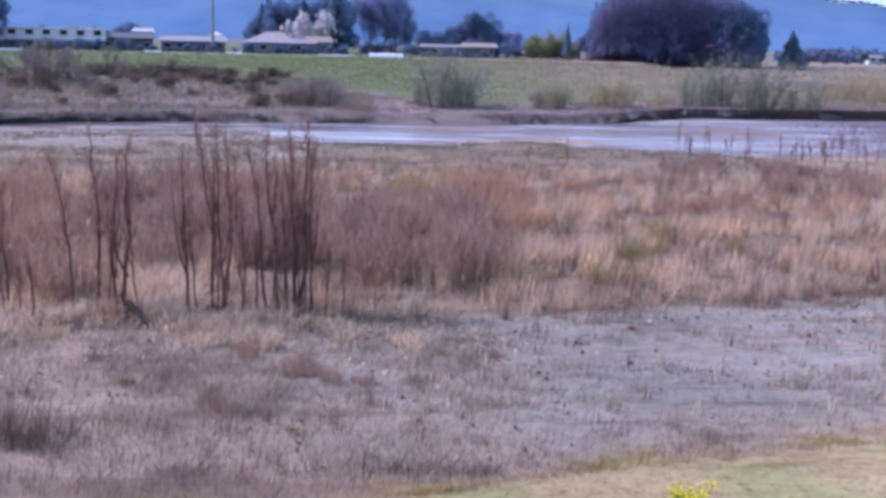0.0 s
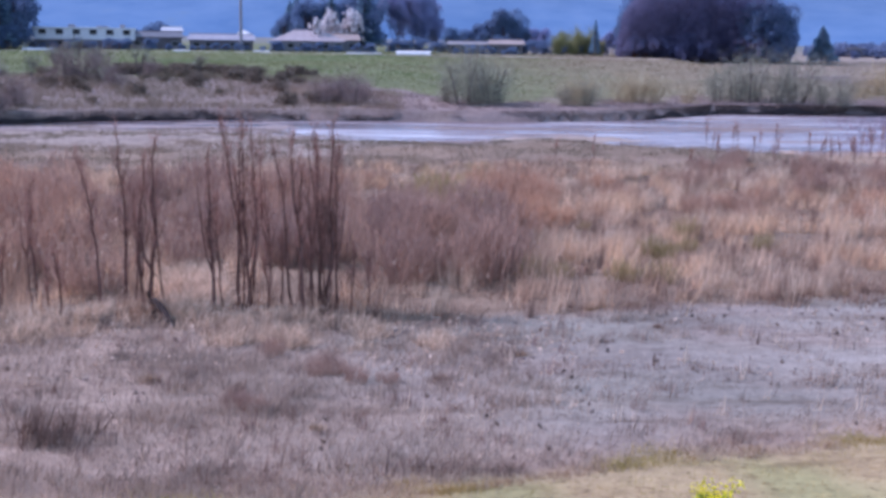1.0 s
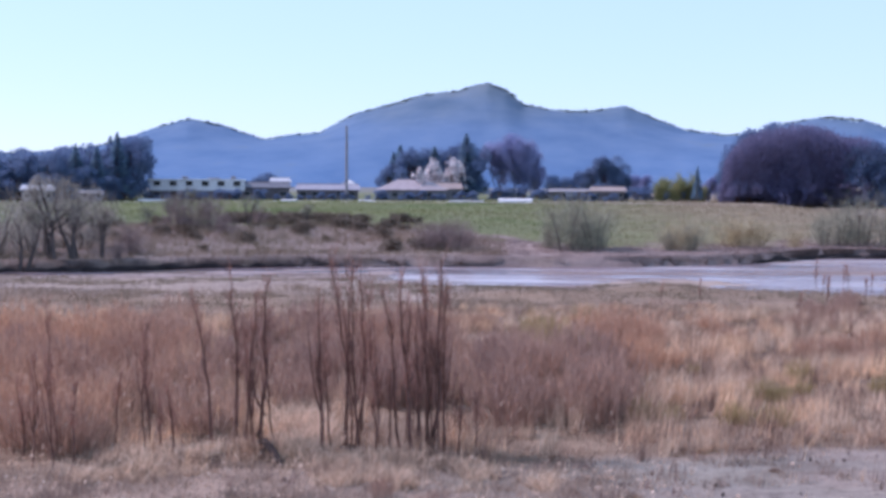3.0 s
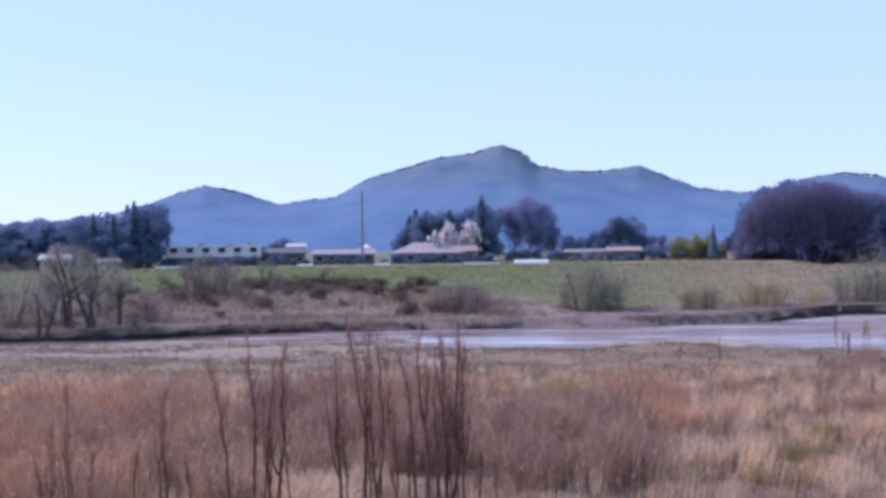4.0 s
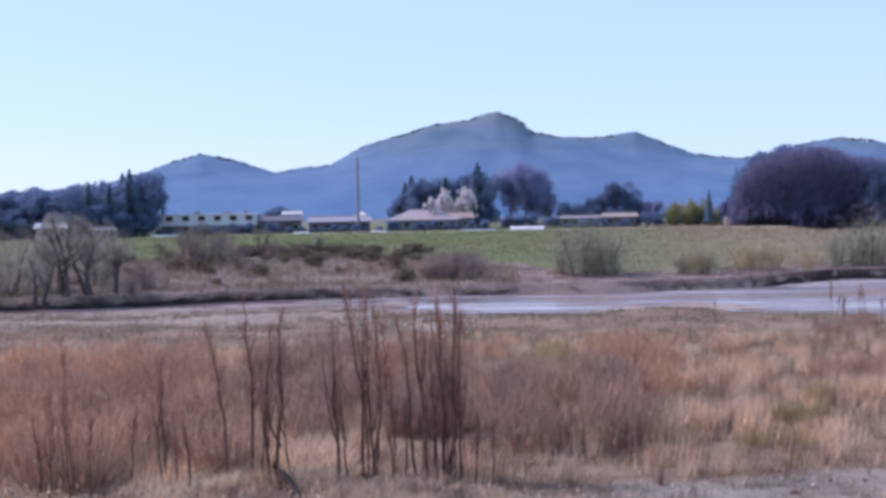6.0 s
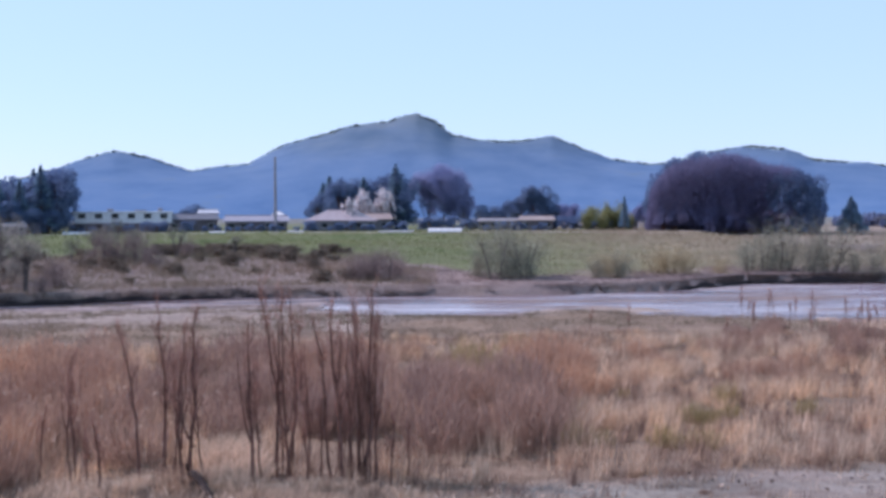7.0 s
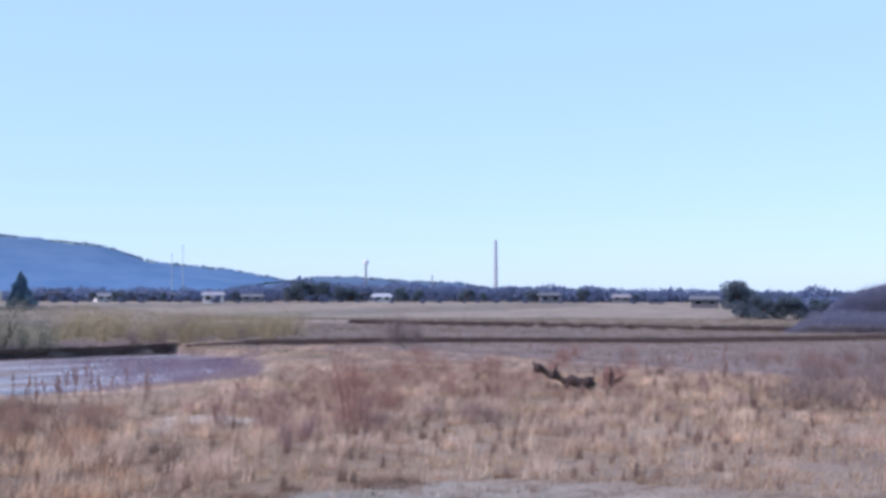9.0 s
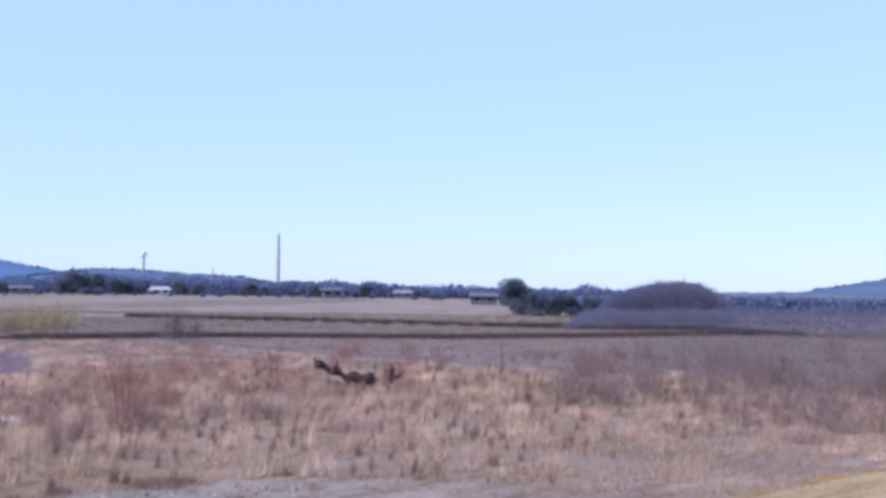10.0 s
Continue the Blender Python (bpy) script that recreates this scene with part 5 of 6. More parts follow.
def house(az, dist, w, d, h, roof_h, wall, roof, label, kind="hip", floors=1, bays=4, turn=0.0, base=None, pane=1.25):
    """A house with walls, a roof with eaves, windows and a door; its front faces the river."""
    x, y = there(az, dist)
    ob = empty("house", x, y, at(x, y) - 0.1, -az + turn)
    bm = bmesh.new()
    split = h * 0.48 if base else 0
    block(bm, -w / 2, w / 2, -d / 2, d / 2, split, h)
    part("wall", bm, wall, ob)
    # dark lower storey paints in the shade and hedge at the block's foot
    if base:
        bm = bmesh.new()
        block(bm, -w / 2 - 0.05, w / 2 + 0.05, -d / 2 - 0.05, d / 2 + 0.05, 0, split - 0.003)
        part("lower_wall", bm, base, ob, "lower storey darkened for shade and hedge")
    o = 0.7
    bm = bmesh.new()
    if kind == "flat":
        block(bm, -w / 2 - 0.25, w / 2 + 0.25, -d / 2 - 0.25, d / 2 + 0.25, h + 0.003, h + roof_h, 0.05)
    else:
        in_x = d / 2 if kind == "hip" else -0.1
        low = [bm.verts.new(v) for v in ((-w / 2 - o, -d / 2 - o, h + 0.003), (w / 2 + o, -d / 2 - o, h + 0.003), (w / 2 + o, d / 2 + o, h + 0.003), (-w / 2 - o, d / 2 + o, h + 0.003))]
        eave = [bm.verts.new(v.co + Vector((0, 0, 0.22))) for v in low]
        r0, r1 = bm.verts.new((-w / 2 - o + in_x + o, 0, h + roof_h)), bm.verts.new((w / 2 + o - in_x - o, 0, h + roof_h))
        bm.faces.new(list(reversed(low)))
        for i in range(4):
            bm.faces.new((low[i], low[(i + 1) % 4], eave[(i + 1) % 4], eave[i]))
        bm.faces.new((eave[0], eave[1], r1, r0))
        bm.faces.new((eave[2], eave[3], r0, r1))
        bm.faces.new((eave[1], eave[2], r1))
        bm.faces.new((eave[3], eave[0], r0))
        bmesh.ops.recalc_face_normals(bm, faces=bm.faces)
    rf = part("roof", bm, roof, ob)
    if kind != "flat":
        bm = bmesh.new()
        in_x = d / 2 if kind == "hip" else 0
        block(bm, -w / 2 + in_x - 0.2, w / 2 - in_x + 0.2, -0.2, 0.2, h + roof_h - 0.1, h + roof_h + 0.18, 0.05)
        part("roof_ridge", bm, roof, rf)
    for f in range(floors):
        for b in range(bays):
            wx = -w / 2 + (b + 0.5) * w / bays
            if f == 0 and b == bays // 2 and bays > 2:
                bm = bmesh.new()
                block(bm, wx - 0.5, wx + 0.5, -d / 2 - 0.08, -d / 2 + 0.02, 0.1, 2.2, 0.02)
                part("door", bm, DARK_WALL, ob)
            else:
                window(ob, wx, -d / 2, 0.9 + f * 2.75, min(1.9, w / bays * 0.55), pane)
    return tagged(ob, label, "house", "houses beyond the field")


H = 335
block_house = house(-14.3, H, 25.0, 9, 5.0, 0.45, WHITE_WALL, WHITE_WALL, "long white two-storey block with a flat roof and dark windows", "flat", 2, 6, base=DARK_WALL, pane=1.35)
for bx, bw, bh in ((-3.2, 1.2, 1.3), (4.5, 2.2, 0.8), (9.6, 0.9, 1.6)):
    bm = bmesh.new()
    block(bm, bx - 0.7 * bw, bx + 0.7 * bw, -1.0, 1.0, 5.46, 5.46 + 0.55 * bh, 0.05)
    part("roof_tank", bm, GREY_WALL, block_house, "grey water tank on the roof")
house(-11.2, H + 2, 13.0, 8, 3.0, 1.7, DARK_WALL, DARK_ROOF, "low dark house with a dark tiled roof", "gable", 1, 4)
house(-10.5, H + 14, 5.0, 6, 4.6, 1.3, WHITE_WALL, PALE_ROOF, "small white two-storey house", "gable", 2, 2)
house(-8.3, H + 1, 16.5, 8, 2.5, 1.7, DARK_WALL, SLATE_ROOF, "long dark house with a pale metal roof", "gable", 1, 5)
house(-7.3, H + 8, 4.6, 6, 3.5, 1.7, GREY_WALL, WHITE_WALL, "grey house with a bright white hipped roof", "hip", 1, 3)
house(-4.35, H - 2, 18.5, 11, 2.6, 3.0, GREY_WALL, TAN_ROOF, "broad house with a brown hipped tile roof", "hip", 1, 6)
house(-2.9, H + 5, 10.0, 8, 2.9, 1.8, GREY_WALL, BROWN_ROOF, "low grey annex with a brown tile roof", "gable", 1, 3)
house(3.0, H + 4, 10.5, 7, 2.3, 0.9, DARK_WALL, GREY_WALL, "low dark shed with a grey metal roof", "gable", 1, 4)
house(4.8, H, 9.0, 7, 2.5, 1.3, DARK_WALL, BROWN_ROOF, "low brown shed at the field's edge", "gable", 1, 3)
house(-19.0, 311, 5.0, 5, 2.0, 0.9, GREY_WALL, GREY_WALL, "small grey house before a dark wood", "gable", 1, 3)
house(-21.3, 309, 7.0, 6, 2.8, 1.3, GREY_WALL, PALE_ROOF, "grey house half hidden by a willow", "gable", 1, 3)
for a, d, w, wall, roof in [(20.3, 402, 9, GREY_WALL, DARK_ROOF), (22.4, 408, 11, WHITE_WALL, GREY_WALL), (24.3, 405, 9, GREY_WALL, DARK_ROOF), (25.7, 404, 9, DARK_WALL, DARK_ROOF), (27.4, 396, 12, WHITE_WALL, SLATE_ROOF), (29.2, 402, 8, GREY_WALL, DARK_ROOF), (33.9, 402, 11, DARK_WALL, DARK_ROOF), (35.2, 406, 9, WHITE_WALL, PALE_ROOF), (43.0, 404, 10, GREY_WALL, DARK_ROOF), (46.4, 405, 9, GREY_WALL, GREY_WALL), (50.2, 350, 9, DARK_WALL, DARK_ROOF)]:
    house(a, d - 6 + 18 * (int(a * 10) % 2), w * (0.45 + 0.07 * (int(a * 10) % 7)), 6, 1.7 + 0.3 * (int(a * 10) % 4), 1.1, wall, roof, "far house on the plain among dark trees", ("gable", "hip")[int(a * 10) % 2], 1, 2, turn=(int(a * 37) % 70) - 35)

# dark garden shrubs before the houses
for i in range(54):
    a = -16.6 + i * 0.53 + rng.uniform(-0.2, 0.2)
    lift = 0.35 if -1.3 < a < 2.0 or a > 5.5 else 0.0
    far_tree("garden_shrub", EVERS[i % 3], 14, a, 324 + rng.uniform(-3, 3) + 40 * lift, -0.42 + rng.uniform(0.0, 0.3) + 0.6 * lift, "dark clipped garden shrub before the houses", 1.6, "garden shrubs")

# a low white crop cover and a garden wall before the houses
def crop_cover(az, dist, half, r0):
    x, y = there(az, dist)
    ob = empty("crop_cover", x, y, at(x, y) - 0.05, -az)
    v, f = tubes([[(Vector((half * (i / 5 - 1), 0, 0)), r0 + 0.03 * (i % 2)) for i in range(11)]], 16)
    put("sheeting", mesh_of("sheeting", v, f, WHITE_WALL), ob)
    for i in range(6):
        v, f = tubes([[(Vector((half * (i / 2.5 - 1), (r0 + 0.06) * math.cos(math.pi * k / 8), (r0 + 0.06) * math.sin(math.pi * k / 8))), 0.03) for k in range(9)]], 5)
        put("hoop", mesh_of("hoop", v, f, STEEL), ob)
    tagged(ob, "low white plastic crop cover at the field's edge", "crop cover", "crop covers")


for row in ((0.5, 309, 4.3, 1.0), (-16.3, 314, 3.6, 0.5), (-10.1, 314, 2.0, 0.42), (-6.5, 314, 2.0, 0.42)):
    crop_cover(*row)
x, y = there(-1.8, 309)
ob = empty("garden_wall", x, y, at(x, y) - 0.1, 1.8)
bm = bmesh.new()
block(bm, -4.5, 4.5, -0.12, 0.12, 0, 0.45, 0.02)
part("wall", bm, WHITE_WALL, ob)
bm = bmesh.new()
block(bm, -4.56, 4.56, -0.25, 0.25, 0.453, 0.55, 0.02)
part("coping", bm, WHITE_WALL, ob)
tagged(ob, "low white garden wall at the edge of the field", "wall")

# the blossoming trees by the hipped house
for i, (a, e, n) in enumerate([(-4.0, 0.8, 1.0), (-3.35, 1.35, 1.0), (-2.4, 1.45, 0.9), (-2.85, 0.8, 1.0)]):
    m = bare_tree_meshes(130 + i, 9.0, 1.7, 500, 0.05, TWIG, stems=3, low=0.25, upright=1.6)
    r2 = np.random.default_rng(140 + i)
    base = np.array([v.co for v in m[1].vertices])[::3]
    pts = base[r2.integers(0, len(base), 1500)] + r2.normal(size=(1500, 3)) * np.array([0.12, 0.12, 0.3])
    x, y = there(a, 331 + 14 * (i != 0))
    ob = tree_of("blossom_tree", m, x, y, 40 * i, (EYE + 335 * math.tan(radians(e)) - at(x, y)) / 9.0, "tree in full white blossom beside the houses", "tree", "blossoming trees")
    tagged(put("blossom", soup("blossom", leaves(r2, pts, 0.25 * r2.uniform(0.5, 1.4, 1500)), BLOSSOM), ob), kind="stuff")


def pole(name, az, dist, el, radius, label, material=STEEL, head=0, arms=0, cap=None):
    x, y = there(az, dist)
    z = at(x, y)
    tall = EYE + dist * math.tan(radians(el)) - z
    ob = empty(name, x, y, z - 0.1, -az)
    v, f = tubes([[(Vector((0, 0, 0)), radius), (Vector((0, 0, tall * 0.5)), radius * 0.85), (Vector((0, 0, tall)), radius * 0.65)]], 12)
    put("shaft", mesh_of("shaft", v, f, material), ob)
    v, f = tubes([[(Vector((0, 0, 0)), radius * 2.2), (Vector((0, 0, 0.6)), radius * 2.0)]], 12)
    put("footing", mesh_of("footing", v, f, CONCRETE), ob)
    for i in range(arms):
        bm = bmesh.new()
        zz = tall * (0.94 - 0.08 * i)
        block(bm, -radius * 5, radius * 5, -radius * 0.7 - 0.12, -radius * 0.7, zz, zz + 0.22, 0.02)
        part("crossarm", bm, material, ob)
    if head:
        v, f = tubes([[(Vector((0, 0, tall - 0.2)), radius), (Vector((0, 0, tall + head * 0.2)), radius * 2.2), (Vector((0, 0, tall + head)), radius * 2.2), (Vector((0, 0, tall + head * 1.1)), radius * 1.2)]], 12)
        put("head", mesh_of("head", v, f, cap or material), ob)
    return tagged(ob, label, "mast")


pole("utility_mast", -7.42, 322, 2.82, 0.42, "tall dark slender mast beside the houses", GREY_WALL, arms=0)
pole("steel_tower", 34.46, 900, 1.25, 1.0, "tall distant tower with a wider pale head", GREY_WALL, head=3.0, cap=WHITE_WALL)
pole("thin_mast", 37.58, 800, 0.76, 0.5, "thin dark mast above a far tree row", GREY_WALL)
pole("chimney", 40.56, 700, 2.42, 1.3, "tall pale grey chimney on the plain", PALE_ROOF, head=0)
for a, e in [(25.53, 1.72), (26.02, 2.1)]:
    pole("hill_mast", a, 2600, e, 0.9, "thin far mast on a wooded hill", STEEL, arms=1)

# ---- grass and reeds ----


def scatter(rng, count, x0, x1, y0, y1, keep):
    x, y = rng.uniform(x0, x1, count), rng.uniform(y0, y1, count)
    k = keep(x, y)
    return x[k], y[k]


def sheaf(rng, x, y, blades, tall, lean, width, spread):
    """Blades in clumps at x, y: their corners."""
    n = len(x)
    cx, cy = np.repeat(x, blades), np.repeat(y, blades)
    t = np.repeat(np.broadcast_to(tall, (n,)), blades) * rng.uniform(0.45, 1.1, n * blades)
    px, py = cx + rng.normal(size=n * blades) * spread, cy + rng.normal(size=n * blades) * spread
    base = np.stack([px, py, height(px, py) - 0.03], 1)
    q = rng.uniform(0, 2 * math.pi, n * blades)
    l = t * lean * np.abs(rng.normal(size=n * blades))
    way = np.stack([np.cos(q) * l + 0.12 * t, np.sin(q) * l, t], 1)
    w = width * rng.uniform(0.6, 1.5, n * blades) * (0.6 + 0.4 * np.hypot(px, py) / 50)
    return slivers(rng, base, way, w)


def reach(x, y):
    return np.hypot(x, y), np.degrees(np.arctan2(x, y))


rng = np.random.default_rng(31)


def reed_keep(x, y):
    r, a = reach(x, y)
    edge = np.interp(x, EDGE_X, EDGE_Y)
    end = np.where(a < 24, np.interp(a, (-30, -8, 0, 10, 24), (66, 66, 69, 74, 74)), np.interp(a, (24, 30, 40, 72), (70, 100, 104, 100)))
    w = drift_all(x, y, 0.16, 41)
    gap = np.hypot((x + 0.175 * y) / 0.95, (y - 33.4) / 3.8) < 1.0
    gap |= (((x - 30) * 0.89 - (y - 58) * 0.45) / 2.6) ** 2 + (((x - 30) * 0.45 + (y - 58) * 0.89) / 2.2) ** 2 < 1.0 + 0.6 * w
    return ~gap & (y > edge + 0.5 * w) & (r < end) & (a > -27) & (a < 73) & (w > -0.85)


x, y = scatter(rng, 30000, -45, 100, 19, 104, reed_keep)
r, a = reach(x, y)
under = np.where(a > 24, 0.42, 0.55) * (1 + 0.4 * drift_all(x, y, 0.2, 48))
under *= 1 - 0.4 * smooth(52, 64, r) * (a < 26)
# the nearer litter takes the darkened colour, as shade under the reeds
for k, mat in ((a < 26, UNDER), (a >= 26, LITTER)):
    tagged(put("reed_litter", soup("reed_litter", sheaf(rng, x[k], y[k], 14, np.maximum(under[k], 0.15), 0.6, 0.022, 0.3), mat)), "matted dry grass and broken reeds under the reed bed", "grass", kind="stuff")
x, y = scatter(rng, 15000, -45, 100, 19, 104, lambda x, y: reed_keep(x, y) & (drift_all(x, y, 0.13, 49) > np.interp(reach(x, y)[1], (22, 26, 44, 50), (-0.3, 0.0, 0.0, 0.4))) & (drift_all(x, y * 0.6, 0.42, 52) > -0.3))
r, a = reach(x, y)
tall = 1.05 + 0.3 * drift_all(x, y, 0.07, 42) + 0.5 * drift_all(x, y * 0.7, 0.26, 50)
tall *= np.where(a > 24, 0.72, 1.0) * np.where((a > 8) & (a < 24), 0.85, 1.0)
tall *= 0.55 + 0.45 * smooth(0, 3, y - np.interp(x, EDGE_X, EDGE_Y))
tall *= 1 - 0.58 * smooth(54, 74, r) * (a < 26)
for k, mat, label in ((a < 25, REED, "tall dry beige and russet reeds in clumps"), (a >= 25, REED_PALE, "pale pinkish dry grass in clumps")):
    tagged(put("reed_bed", soup("reed_bed", sheaf(rng, x[k], y[k], 44, np.maximum(tall[k], 0.2), 0.34, 0.02, 0.24), mat)), label, "reeds", kind="stuff")

x, y = scatter(rng, 34000, -70, 84, 58, 150, lambda x, y: (reach(x, y)[0] > 58) & (y < np.interp(x, NEAR_X, NEAR_Y) - 4.5 + 3.5 * smooth(24, 34, x) - 17 * smooth(-4, -14, x) + 2 * drift_all(x, y, 0.1, 44)) & (drift_all(x, y, 0.08, 43) > -0.6) & (reach(x, y)[1] > -27))
for k, mat in ((x < 26, BANKSIDE), (x >= 26, REED_PALE)):
    tagged(put("shore_grass", soup("shore_grass", sheaf(rng, x[k], y[k], 9, np.maximum(0.12, 0.34 + 0.2 * drift_all(x[k], y[k], 0.12, 62)), 0.5, 0.022, 0.28), mat)), "low withered grass on the sandy shore", "grass", kind="stuff")


def clearing_keep(x, y):
    r, a = reach(x, y)
    toe, edge = np.interp(x, TOE_X, TOE_Y), np.interp(x, EDGE_X, EDGE_Y)
    bare = smooth(-4, 5, x + 0.5 * (y - 24)) * (0.58 + 0.4 * drift_all(x * 0.7, y * 2.2, 0.16, 53))
    return (y > toe - 0.2) & (y < edge + 0.6) & (a > -27) & (a < 72) & (rng.random(len(x)) > bare)


x, y = scatter(rng, 34000, -22, 48, 15, 38, clearing_keep)
h = 0.15 + 0.10 * drift_all(x, y, 0.3, 45) + 0.16 * smooth(5, -3, x) * (1 + 0.8 * drift_all(x, y * 2.2, 0.14, 51)) + 0.12 * smooth(2.5, 0.5, y - np.interp(x, TOE_X, TOE_Y))
tagged(put("withered_grass", soup("withered_grass", sheaf(rng, x, y, 9, np.maximum(h, 0.06), 0.55, 0.016, 0.16), MEADOW)), "short withered grass tufts over the clearing", "grass", kind="stuff")

x, y = scatter(rng, 4200, -22, 40, 16, 37, lambda x, y: (y > np.interp(x, TOE_X, TOE_Y) + 0.4) & (y < np.interp(x, EDGE_X, EDGE_Y) + 0.5) & (rng.random(len(x)) < np.where(x < 3, 1.0, 0.25)) & (drift_all(x, y * 3.0, 0.12, 64) > 0.1))
tagged(put("rough_tufts", soup("rough_tufts", sheaf(rng, x, y, 46, 0.34 + 0.12 * drift_all(x, y, 0.4, 65), 0.5, 0.018, 0.17), MEADOW)), "rough brown grass tufts on the clearing", "grass", kind="stuff")

x, y = scatter(rng, 42000, -10, 62, 8, 23, lambda x, y: (y < np.interp(x, TOE_X, TOE_Y) + 0.15) & (reach(x, y)[0] > 14) & (reach(x, y)[1] < 74))
tagged(put("levee_grass", soup("levee_grass", sheaf(rng, x, y, 6, 0.09, 0.6, 0.012, 0.08), LAWN)), "short yellow-green grass on the foot of the levee", "grass", kind="stuff")

for x0, x1, tall, mat, label in ((-75, 0, 0.7, BANKSIDE, "withered brown reeds and grass on the far bank"), (-4, 70, 0.4, UMBER, "low mauve-brown reeds on the far bank")):
    x, y = scatter(rng, 14000, x0, x1, 104, 165, lambda x, y: (y > np.interp(x, FAR_X, FAR_Y) + 0.6) & (y < np.interp(x, FAR_X, FAR_Y) + np.interp(x, (-18, 8), (34, 11)) + 5 * drift_all(x, y, 0.05, 47)))
    tagged(put("bank_reeds", soup("bank_reeds", sheaf(rng, x, y, 7, np.maximum(0.15, tall + 0.35 * tall * drift_all(x, y, 0.06, 46)), 0.45, 0.022, 0.3), mat)), label, "reeds", kind="stuff")

x, y = scatter(rng, 30000, -160, 130, 118, 330, lambda x, y: (y > np.interp(x, FAR_X, FAR_Y) + np.interp(x, (-18, 8), (30, 9))) & (np.abs(reach(x, y)[1]) < 30))
dry = x + 26 * drift_all(x * 0.35, y, 0.03, 57) + 12 * rng.normal(size=len(x)) > 16
for k, mat, label in ((~dry, FIELD, "green spring grass on the far field"), (dry, FIELD_DRY, "tan withered grass on the far field")):
    tagged(put("field_grass", soup("field_grass", sheaf(rng, x[k], y[k], 5, 0.26, 0.6, 0.05, 0.7), mat)), label, "grass", kind="stuff")

x, y = scatter(rng, 30000, 40, 230, 40, 260, lambda x, y: (reach(x, y)[1] > 26) & (reach(x, y)[1] < 72) & (reach(x, y)[0] > 96) & (reach(x, y)[0] < 260) & (x > 66))
tagged(put("plain_grass", soup("plain_grass", sheaf(rng, x, y, 6, 0.35, 0.6, 0.03, 0.5), BANKSIDE)), "dry brown grass on the plain", "grass", kind="stuff")

x, y = scatter(rng, 16000, -45, 100, 19, 100, lambda x, y: reed_keep(x, y) & (drift_all(x, y, 0.11, 73) > 0.05))
r, a = reach(x, y)
z = height(x, y) + (0.95 + 0.35 * drift_all(x, y, 0.07, 42)) * np.where(a > 24, 0.72, 1.0) * rng.uniform(0.5, 1.05, len(x)) * (1 - 0.5 * smooth(54, 74, r) * (a < 26))
tagged(put("reed_plumes", soup("reed_plumes", slivers(rng, np.stack([x, y, z], 1), rng.normal(size=(len(x), 3)) * np.array([0.05, 0.05, 0.03]) + np.array([0.04, 0, 0.16]), rng.uniform(0.025, 0.05, len(x))), PLUME)), "pale seed plumes on the dry reeds", "reeds", kind="stuff")
x, y = scatter(rng, 2200, -40, 100, 24, 100, lambda x, y: reed_keep(x, y) & (rng.random(len(x)) < np.where(reach(x, y)[1] > 22, 0.75, 0.3)))
tagged(put("dead_stalks", soup("dead_stalks", sheaf(rng, x, y, 7, 0.62 + 0.2 * drift_all(x, y, 0.2, 71), 0.14, 0.03, 0.07), TWIG)), "dark dead weed stalks standing in the dry grass", "weeds", kind="stuff")
x, y = scatter(rng, 1050, -12, 90, 30, 84, lambda x, y: reed_keep(x, y) & (rng.random(len(x)) < np.where(reach(x, y)[1] > 22, 1.0, 0.5)))
tagged(put("weed_clumps", soup("weed_clumps", sheaf(rng, x, y, 40, 0.8 + 0.25 * drift_all(x, y, 0.3, 83), 0.14, 0.02, 0.08), DEADWEED)), "dark upright dead weed clumps in the dry grass", "weeds", kind="stuff")
x, y = scatter(rng, 3600, 0, 80, 26, 66, lambda x, y: reed_keep(x, y) & (drift_all(x, y, 0.12, 84) > 0.15) & (rng.random(len(x)) < np.interp(reach(x, y)[1], (20, 30, 42, 50), (1.0, 0.45, 0.4, 0.15))))
tagged(put("pale_tufts", soup("pale_tufts", sheaf(rng, x, y, 44, 0.95 + 0.35 * drift_all(x, y, 0.3, 85), 0.3, 0.018, 0.14), STRAW)), "pale bleached grass tufts among the reeds", "grass", kind="stuff")
x, y = scatter(rng, 300, -18, 6, 17, 31, lambda x, y: (y > np.interp(x, TOE_X, TOE_Y) + 0.6) & (y < np.interp(x, EDGE_X, EDGE_Y)) & (drift_all(x, y * 2, 0.15, 86) > 0))
tagged(put("weed_clumps", soup("weed_clumps", sheaf(rng, x, y, 26, 0.42 + 0.15 * drift_all(x, y, 0.3, 87), 0.25, 0.012, 0.1), TWIG)), "dark dead weed stalks standing on the clearing", "weeds", kind="stuff")
x, y = scatter(rng, 1500, -14, 4, 25.5, 31.5, lambda x, y: drift_all(x, y * 2, 0.3, 88) > 0.0)
tagged(put("leaf_litter", soup("leaf_litter", leaves(rng, np.stack([x, y, height(x, y) + rng.uniform(0.05, 0.3, len(x))], 1), rng.uniform(0.03, 0.07, len(x))), PLUME)), "pale dry leaf litter round the young trees", "litter", kind="stuff")
for off, n in ((1.3, 900), (2.4, 600), (4.2, 700), (6.5, 500)):
    x = rng.uniform(-14, 40, n)
    y = np.interp(x, TOE_X, TOE_Y) + off + 0.5 * drift_all(x, x * 0, 0.08, 90 + int(off)) + rng.normal(size=n) * 0.14
    k = (drift_all(x, y, 0.12, 91) > -0.1) & (y < np.interp(x, EDGE_X, EDGE_Y))
    tagged(put("flood_litter", soup("flood_litter", sheaf(rng, x[k], y[k], 16, 0.13, 0.8, 0.014, 0.2), UNDER)), "line of brown flood litter along the clearing", "litter", kind="stuff")
